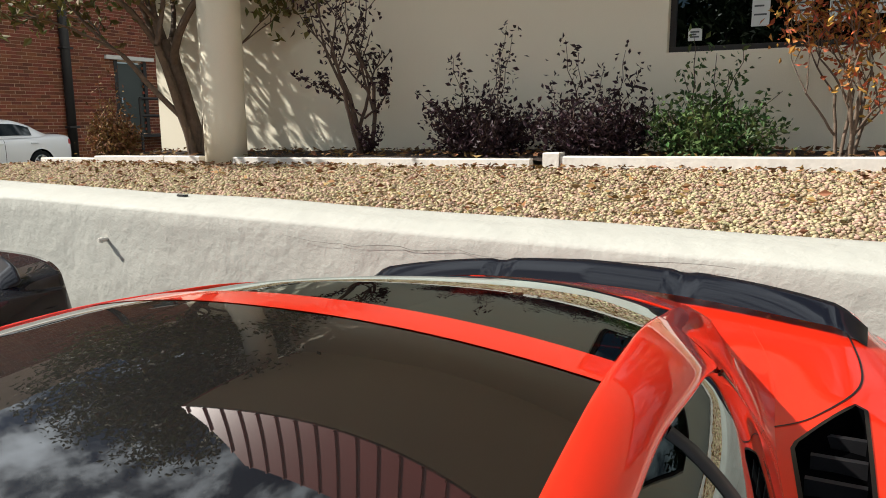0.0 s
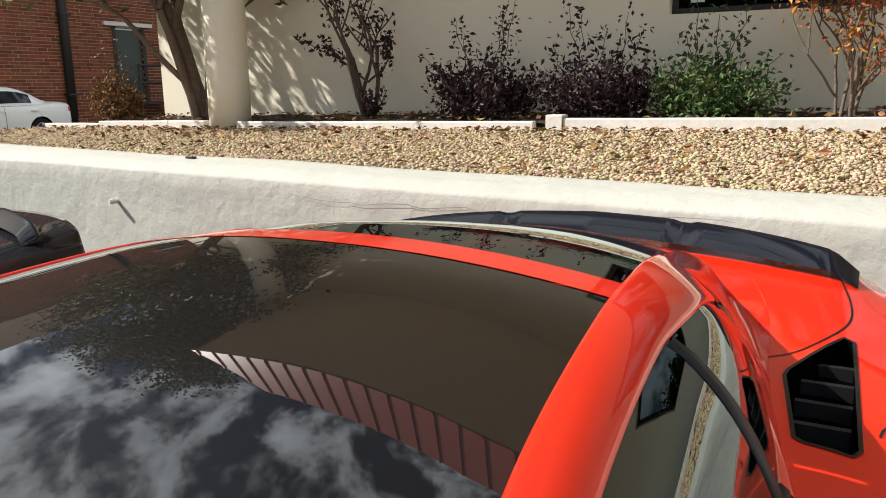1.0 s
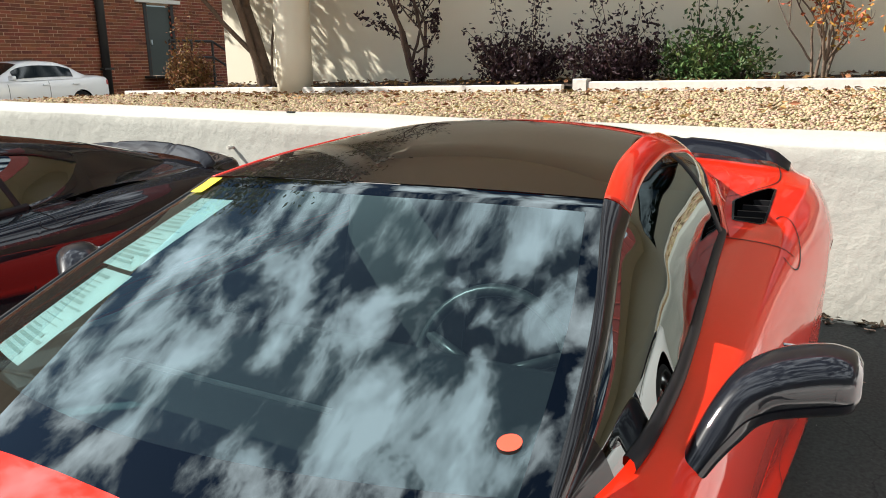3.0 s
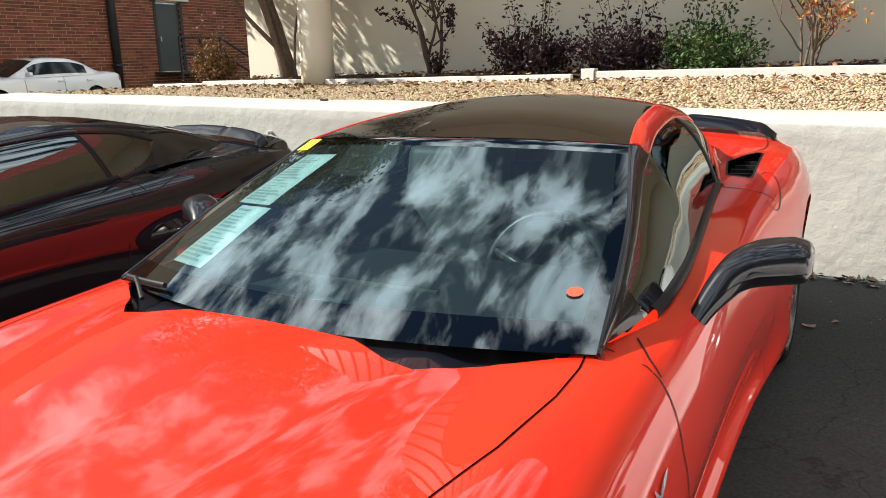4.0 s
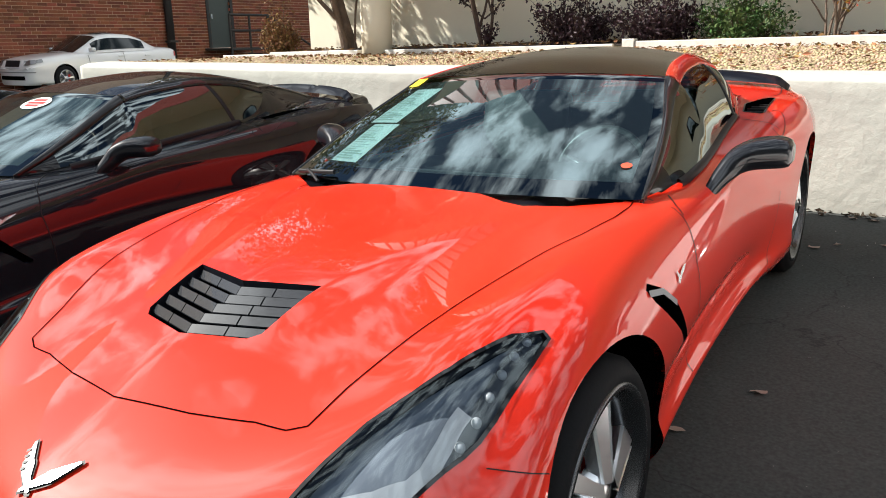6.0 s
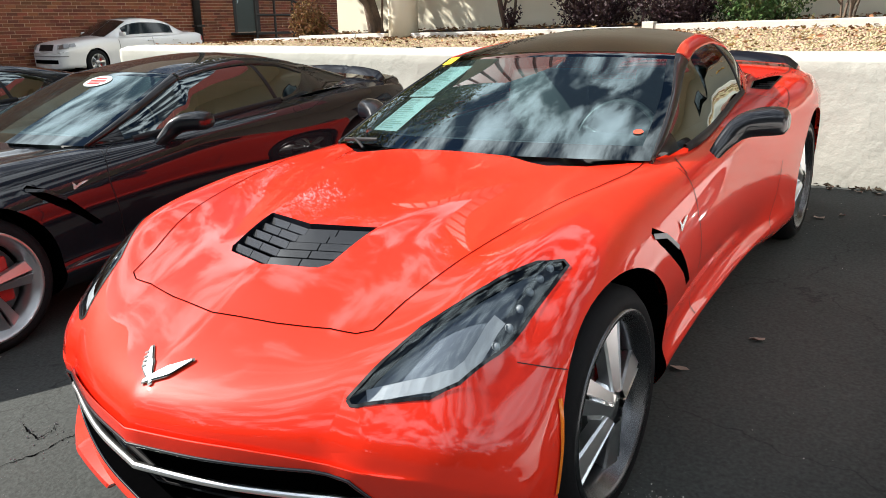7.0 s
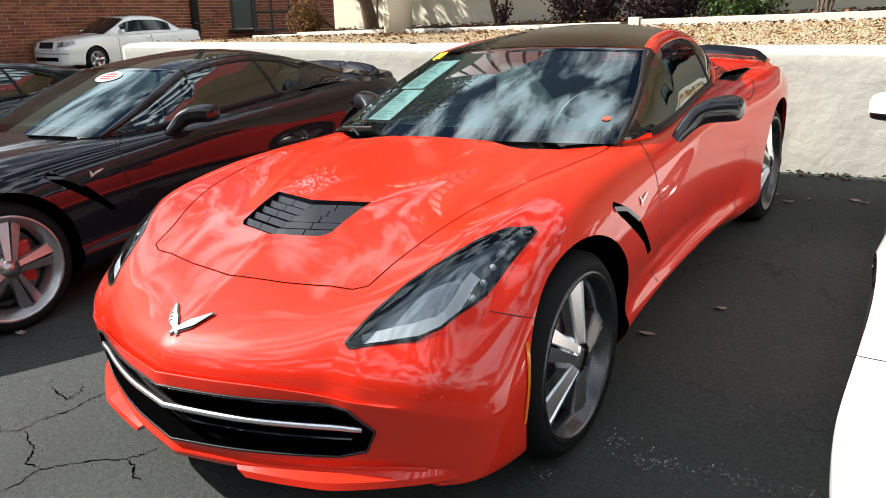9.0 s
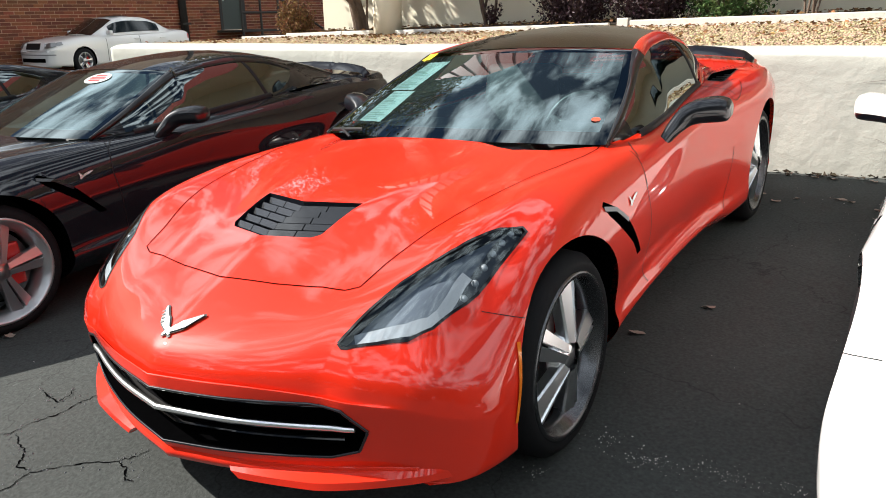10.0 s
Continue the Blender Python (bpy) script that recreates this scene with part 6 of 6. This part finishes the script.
    part("hatch_glass", gh_patch(4.61, 6.25, -0.985, 0.985, 28, 24, -0.003), SIDE_GLASS, car, "dark hatch glass", True)
    part("hatch_frame", gh_patch(6.26, 7.0, -1, 1, 10, 20), paint, car, "", True)
    for s in (1, -1):
        part("roof_rail", rail(s, 2.0, 5.66, 56), paint, car, "", True)
        part("a_pillar", rail(s, 0.0, 1.985, 24), PILLAR, car, "black windshield pillar", True)
        sg = part("side_glass", side_glass(s, 0.60, 5.66, 64), SIDE_GLASS, car, "dark tinted side window", True)
        sg.visible_shadow = False
        part("sail_trim", side_glass(s, 0.0, 0.60, 10), PILLAR, sg, "black corner trim", True)
        # rear edge of the door glass
        b = bmesh.new()
        rows = []
        for k in range(13):
            f = k / 12
            p = glass_point(DIV_TOP + (DIV_FOOT - DIV_TOP) * f, f)
            rows.append([b.verts.new((s * (p.x + dx), p.y + dy, p.z)) for dx, dy in ((-0.004, -0.016), (0.004, -0.014), (0.004, 0.014), (-0.004, 0.016))])
        for p, q in zip(rows, rows[1:]):
            for j in range(3):
                f = (p[j], p[j + 1], q[j + 1], q[j])
                b.faces.new(f if s > 0 else f[::-1])
        part("window_divider", b, TRIM, sg, "black upright seal", True)
        def deck(y):
            x = sail_foot(y) + 0.015
            hit = tree.ray_cast(Vector((x, y, 2.0)), Vector((0, 0, -1)))[0]
            return Vector((x, y, (hit.z if hit is not None else rise_z(y)) + 0.001))
        # buttress: the rail runs out into the deck behind the quarter glass
        b = bmesh.new()
        rows = []
        for k in range(61):
            t = 5.64 + 1.30 * k / 60
            a, o = gh(t, 1.0), rail_outer(t)
            y = a.y
            e = deck(y)
            m = a.lerp(o, 0.5) + Vector((0.004, 0, 0.008))
            low = o.lerp(e, 0.6) + Vector((-0.004, 0, -0.010))
            rows.append([b.verts.new((s * q.x, q.y, q.z)) for q in catmull([a + Vector((-0.004, 0, -0.006)), a + Vector((0.002, 0, 0.003)), m, o, low, e], 5)])
        for p, q in zip(rows, rows[1:]):
            for j in range(len(p) - 1):
                f = (p[j], p[j + 1], q[j + 1], q[j])
                b.faces.new(f if s > 0 else f[::-1])
        for _ in range(12):
            bmesh.ops.smooth_vert(b, verts=[v for v in b.verts if not v.is_boundary], factor=0.5, use_axis_x=True, use_axis_y=True, use_axis_z=True)
        part("buttress", b, paint, car, "", True)
        # sail panel between the quarter glass and the deck
        b = bmesh.new()
        rows = []
        for k in range(13):
            y = 0.795 + (gh_ey(5.66) - 0.795) * k / 12
            a = Vector((belt_x(y), y, belt_z(y)))
            e = deck(y)
            rows.append([b.verts.new((s * q.x, q.y, q.z)) for q in catmull([a + Vector((-0.002, 0, 0.001)), a.lerp(e, 0.6) + Vector((0.002, 0, 0.002)), e], 6)])
        for p, q in zip(rows, rows[1:]):
            for j in range(len(p) - 1):
                f = (p[j], p[j + 1], q[j + 1], q[j])
                b.faces.new(f if s > 0 else f[::-1])
        part("sail_panel", b, paint, car, "", True)
        mirror(car, s, MIRROR_BLACK)
        wheel(car, "wheel", s * 0.742, -AXLE, FRONT_R, 0.268, 0.235, wheels, s, "")
        wheel(car, "wheel", s * 0.735, AXLE, REAR_R, 0.280, 0.27, wheels, s, "")
    # rear spoiler blade
    b = bmesh.new()
    top = spline([(0.0, 1.004), (0.30, 0.994), (0.64, 0.962), (0.712, 0.915)])
    rows = []
    for k in range(61):
        x = -0.712 + 1.424 * k / 60
        a = abs(x)
        y = 1.93 - 0.13 * (a / 0.712) ** 2
        zt = top(a)
        h = 0.052 - 0.030 * (a / 0.712) ** 6
        dip = 0.006 if 0.25 < a < 0.29 else 0.0
        rows.append([b.verts.new(q) for q in ((x, y - 0.045, zt - h), (x, y - 0.020, zt - h * 0.6 - dip), (x, y + 0.018, zt - 0.006 - dip), (x, y + 0.030, zt - dip), (x, y + 0.040, zt - 0.008), (x, y + 0.02, zt - h))])
    for p, q in zip(rows, rows[1:]):
        for j in range(5):
            b.faces.new((p[j], p[j + 1], q[j + 1], q[j]))
    b.faces.new(rows[0])
    b.faces.new(rows[-1])
    bmesh.ops.recalc_face_normals(b, faces=b.faces[:])
    part("spoiler", b, SPOILER_BLACK, car, "gloss black rear spoiler", True)
    # cabin
    part("dashboard", boxed(-0.66, 0.66, -0.66, -0.12, 0.60, 0.845, bevel=0.05), INTERIOR, car, "dark dashboard", True)
    part("dash_trim", boxed(-0.34, 0.22, -0.462, -0.450, 0.846, 0.850), SILVER, car, "thin bright dashboard trim line")
    for s in (1, -1):
        part("door_card", boxed(min(s * 0.60, s * 0.625), max(s * 0.60, s * 0.625), -0.62, 0.78, 0.24, 0.835, bevel=0.008), INTERIOR, car, "dark inner door panel")
    part("floor_pan", boxed(-0.74, 0.74, -0.95, 1.9, 0.19, 0.22), DARK, car)
    part("rear_bulkhead", boxed(-0.55, 0.55, 0.72, 0.80, 0.22, 0.95, bevel=0.03), INTERIOR, car)
    part("under_tray", boxed(-0.52, 0.52, -1.95, -0.9, 0.15, 0.19), DARK, car)
    for x in (-0.36, 0.36):
        part("seat", boxed(x - 0.23, x + 0.23, 0.10, 0.60, 0.30, 0.50, bevel=0.06), SEAT_GREY, car, "grey leather seat", True)
        bk = boxed(x - 0.23, x + 0.23, -0.06, 0.08, -0.02, 0.62, bevel=0.05)
        bmesh.ops.rotate(bk, cent=(x, 0, 0), matrix=Matrix.Rotation(radians(-18), 3, "X"), verts=bk.verts[:])
        bmesh.ops.translate(bk, vec=(0, 0.56, 0.42), verts=bk.verts[:])
        part("seat_back", bk, SEAT_GREY, car, "grey leather seat back", True)
    b = bmesh.new()
    c = Vector((0.36, -0.12, 0.80))
    u, v = Vector((1, 0, 0)), Vector((0, 0.42, 0.91)).normalized()
    tube(b, [c + 0.17 * (math.cos(k * math.tau / 40) * u + math.sin(k * math.tau / 40) * v) for k in range(41)], 0.014, 8, caps=False)
    sw = part("steering_wheel", b, WHEEL_GREY, car, "dark steering wheel", True)
    for a in (20, 160, 270):
        b = bmesh.new()
        tube(b, [c + Vector((0, -0.02, 0)), c + 0.165 * (math.cos(radians(a)) * u + math.sin(radians(a)) * v)], 0.013, 8)
        part("spoke", b, WHEEL_GREY, sw, "", True)
    return car


def glass_label(name, label, t0, t1, u0, u1, mat, up=-0.009, bars=0, category="label", matrix=LEAN_LOT, colour=None):
    """A flat sheet on the inside face of the windshield, with bars for its print."""
    m = thing(name, label, category, "", matrix)
    part("sheet", gh_patch(t0, t1, u0, u1, 8, 8, up), mat, m)
    rng = random.Random(5)
    for k in range(bars):
        a = t0 + (t1 - t0) * (0.06 + 0.9 * k / bars)
        w = (u1 - u0) * rng.uniform(0.35, 0.85)
        h = (t1 - t0) / bars * rng.choice((0.18, 0.3, 0.5))
        part("text_bar", gh_patch(a, a + h, u0 + (u1 - u0) * 0.07, u0 + (u1 - u0) * 0.07 + w, 1, 4, up + 0.0015), colour or INK, m)
    return m


red_car = make_car("red low sports coupe with black roof panel, chrome wheels", RED, ROOF_BLACK, CHROME)
red_car.matrix_world = LEAN_LOT
glass_label("window_sticker", "pale green and white price sheet on the windshield", 0.32, 1.00, -0.81, -0.57, PAPER, bars=15, colour=PRINT)
glass_label("window_sticker", "pale green and white price sheet on the windshield", 1.03, 1.75, -0.87, -0.61, PAPER, bars=17, colour=PRINT)
glass_label("yellow_tag", "small yellow tag at the windshield's upper corner", 1.76, 1.95, -0.985, -0.88, YELLOW, 0.0045)


def round_label(name, label, t, u, dt, du, mat, matrix, bars=None):
    d = thing(name, label, "sticker", "", matrix)
    bm = bmesh.new()
    hub = bm.verts.new(gh(t, u) + Vector((0, 0, 0.0045)))
    ring = [bm.verts.new(gh(t + dt * math.sin(k * math.tau / 28), u + du * math.cos(k * math.tau / 28)) + Vector((0, 0, 0.0045))) for k in range(28)]
    for k in range(28):
        bm.faces.new((hub, ring[k], ring[(k + 1) % 28]))
    part("sheet", bm, mat, d)
    for f in (-0.45, 0.0, 0.45) if bars else ():
        part("text_bar", gh_patch(t + f * dt - 0.16 * dt, t + f * dt + 0.16 * dt, u - du * (0.7 - 0.4 * abs(f)), u + du * (0.7 - 0.4 * abs(f)), 2, 6, 0.006), bars, d)
    return d


round_label("orange_tag", "small round orange tag on the windshield", 0.43, 0.90, 0.038, 0.024, ORANGE_TAG, LEAN_LOT)


def repaint(ob, old, fresh):
    for o in ob.children_recursive:
        for slot in o.material_slots:
            if slot.material is old:
                slot.link = "OBJECT"
                slot.material = fresh


def offset_car(x, y, turn=0.0):
    return Matrix.Translation((x, y, lot(x, y))) @ LEAN_LOT @ pose(0, 0, 0, 0, 0, turn)


BLACK_AT = offset_car(-2.88, -0.30, 0)
black_car = copy_thing(red_car, BLACK_AT)
tagged(black_car, "black low sports coupe with silver wheels, glossy paint")
repaint(black_car, RED, BLACK_PAINT)
repaint(black_car, CHROME, SILVER)
repaint(black_car, RIM_SHADED, SILVER)
repaint(black_car, GREY, GLOSS_BLACK)
white_car = copy_thing(red_car, offset_car(2.46, 0.12, -0.3))
tagged(white_car, "white low sports car parked beside the red one")
repaint(white_car, RED, WHITE_PAINT)
repaint(white_car, MIRROR_BLACK, WHITE_PAINT)
for o in [q for q in white_car.children if q.name.startswith("side_marker")]:
    bpy.data.objects.remove(o)
far_car = copy_thing(red_car, offset_car(-5.75, -0.6))
tagged(far_car, "dark sports coupe parked past the black one")
repaint(far_car, RED, BLACK_PAINT)
repaint(far_car, CHROME, SILVER)
repaint(far_car, RIM_SHADED, SILVER)
repaint(far_car, GREY, GLOSS_BLACK)

# ---- white sedan by the brick wall ----
sedan_top = spline([(-2.5, 0.62), (-2.42, 0.78), (-1.9, 0.90), (-1.2, 0.97), (0.0, 1.0), (1.4, 1.03), (2.0, 1.06), (2.42, 1.02), (2.5, 0.80)])
sedan_w = spline([(-2.5, 0.62), (-2.35, 0.80), (-1.8, 0.89), (0.0, 0.915), (1.8, 0.90), (2.35, 0.82), (2.5, 0.66)])


def sedan(matrix):
    """A large white saloon: y runs from its nose (-2.5) to its tail."""
    car = thing("sedan", "white four-door saloon parked along the brick wall", "car", "", matrix)
    bm = bmesh.new()
    ys = [-2.5 + 5.0 * k / 90 for k in range(91)]
    for s in (1, -1):
        rows = []
        for y in ys:
            w, z = sedan_w(y), sedan_top(y)
            pts = [(0, y, z + 0.02), (w * 0.6, y, z + 0.01), (w * 0.88, y, z - 0.03), (w * 0.98, y, z - 0.14), (w, y, 0.62), (w - 0.01, y, 0.42), (w - 0.02, y, 0.26), (w - 0.09, y, 0.20)]
            rows.append([bm.verts.new((s * p.x, p.y, p.z)) for p in catmull(pts, 3)])
        for a, b in zip(rows, rows[1:]):
            for j in range(len(a) - 1):
                q = (a[j], a[j + 1], b[j + 1], b[j])
                bm.faces.new(q if s > 0 else q[::-1])
        for r in (rows[0], rows[-1]):
            c = [bm.verts.new((0, v.co.y + (-0.05 if v.co.y < 0 else 0.05), v.co.z)) for v in r]
            for j in range(len(r) - 1):
                bm.faces.new((r[j], r[j + 1], c[j + 1], c[j]))
    bmesh.ops.remove_doubles(bm, verts=bm.verts[:], dist=0.001)
    for y in (-1.52, 1.42):
        poly = arc(y, 0.335, 0.375, -35, 215, 28)
        for s in (1, -1):
            faces = cut(bm, [(poly[0][0], 0.05)] + poly + [(poly[-1][0], 0.05)], "x", lambda c, s=s: c.x * s > 0.5 and c.z < 0.85)
            part("wheel_well", rim_wall(faces, (-s * 0.25, 0, 0)), DARK, car)
            bmesh.ops.delete(bm, geom=faces, context="FACES")
    bmesh.ops.recalc_face_normals(bm, faces=bm.faces[:])
    tree = BVHTree.FromBMesh(bm)
    part("body", bm, WHITE_PAINT, car, smooth=True)
    # cabin: roof line from windscreen foot to boot
    top = spline([(-1.15, 0.97), (-0.65, 1.22), (-0.25, 1.42), (0.2, 1.475), (0.8, 1.455), (1.2, 1.36), (1.6, 1.18), (1.95, 1.06)])
    foot = spline([(-1.15, 0.80), (0.0, 0.84), (1.2, 0.82), (1.95, 0.70)])
    def cabin(y0, y1, f0, f1, push, mat, name, label, sides=(1, -1), n=28):
        for s in sides:
            b = bmesh.new()
            rows = []
            for k in range(n + 1):
                y = y0 + (y1 - y0) * k / n
                zt, w0 = top(y), foot(y)
                row = []
                for j in range(9):
                    f = f0 + (f1 - f0) * j / 8
                    # f 0: roof centre, 0.5: roof edge, 1: shoulder
                    if f < 0.5:
                        x, z = 0.62 * f * 2, zt - 0.05 * (f * 2) ** 2.5
                    else:
                        g = (f - 0.5) * 2
                        x, z = 0.62 + (w0 - 0.62) * g, zt - 0.05 + (sedan_top(y) - 0.03 - zt + 0.05) * g
                    row.append(b.verts.new((s * (x + push), y, z + push)))
                rows.append(row)
            for p, q in zip(rows, rows[1:]):
                for j in range(8):
                    fc = (p[j], p[j + 1], q[j + 1], q[j])
                    b.faces.new(fc if s > 0 else fc[::-1])
            part(name, b, mat, car, label, True)
    cabin(-1.15, 1.95, 0.0, 1.0, 0.0, WHITE_PAINT, "roof", "")
    cabin(-1.08, -0.30, 0.0, 0.50, 0.006, WIN_DARK, "windscreen", "dark windscreen")
    cabin(-0.52, 1.25, 0.60, 0.93, 0.008, WIN_DARK, "side_window", "dark tinted side windows")
    cabin(1.25, 1.80, 0.0, 0.46, 0.006, WIN_DARK, "rear_window", "dark rear window")
    part("sunroof", boxed(-0.38, 0.38, -0.05, 0.45, 1.478, 1.486), WIN_DARK, car, "dark glass sunroof")
    for s in (1, -1):
        ax = "x" if s > 0 else "-x"
        part("headlight", strip_on(tree, [(s * 0.50, -3.0, 0.74), (s * 0.62, -3.0, 0.75), (s * 0.76, -3.0, 0.77)], "y", 0.15, 0.01, 0.05), DISC, car, "clear headlight")
        part("headlight", strip_on(tree, [(0, -2.36, 0.76), (0, -2.1, 0.80)], ax, 0.10, 0.01, 0.05), DISC, car, "clear headlight")
        part("tail_light", strip_on(tree, [(0, 2.30, 0.88), (0, 2.45, 0.86)], ax, 0.13, 0.01, 0.05), CALIPER, car, "red tail light")
        part("door_gap", strip_on(tree, [(0, 0.42, 0.94), (0, 0.42, 0.30)], ax, 0.014, 0.004), TRIM, car)
        part("door_gap", strip_on(tree, [(0, -0.75, 0.90), (0, -0.75, 0.30)], ax, 0.014, 0.004), TRIM, car)
        for y in (0.22, 1.15):
            part("door_handle", boxed(min(s * 0.90, s * 0.935), max(s * 0.90, s * 0.935), y, y + 0.2, 0.845, 0.875, bevel=0.006), WHITE_PAINT, car)
        part("mirror", boxed(min(s * 0.86, s * 1.06), max(s * 0.86, s * 1.06), -0.72, -0.60, 0.98, 1.10, bevel=0.035), WHITE_PAINT, car, "", True)
        for y in (-1.52, 1.42):
            wheel(car, "wheel", s * 0.80, y, 0.335, 0.225, 0.22, SILVER, s, "")
    part("grille", strip_on(tree, [(-0.33, -3.0, 0.73), (0.33, -3.0, 0.73)], "y", 0.17, 0.015, 0.05), TRIM, car, "dark upright grille")
    part("bumper_line", strip_on(tree, [(-0.80, -3.0, 0.52), (0.80, -3.0, 0.52)], "y", 0.025, 0.008, 0.05), GREY, car)
    part("bumper_intake", strip_on(tree, [(-0.55, -3.0, 0.38), (0.55, -3.0, 0.38)], "y", 0.10, 0.012, 0.05), DARK, car, "dark lower intake")
    part("floor_pan", boxed(-0.8, 0.8, -2.2, 2.2, 0.2, 0.26), DARK, car)
    return car


sedan(Matrix.Translation((-18.35, 9.85, 0.02)) @ Matrix.Diagonal((1, 0.9, 1, 1)))

# ---- round sticker on the black car's windshield ----
round_label("round_sticker", "oval red and white dealer sticker on the windshield", 1.66, 0.16, 0.17, 0.19, WHITE_TAG, BLACK_AT, CALIPER)
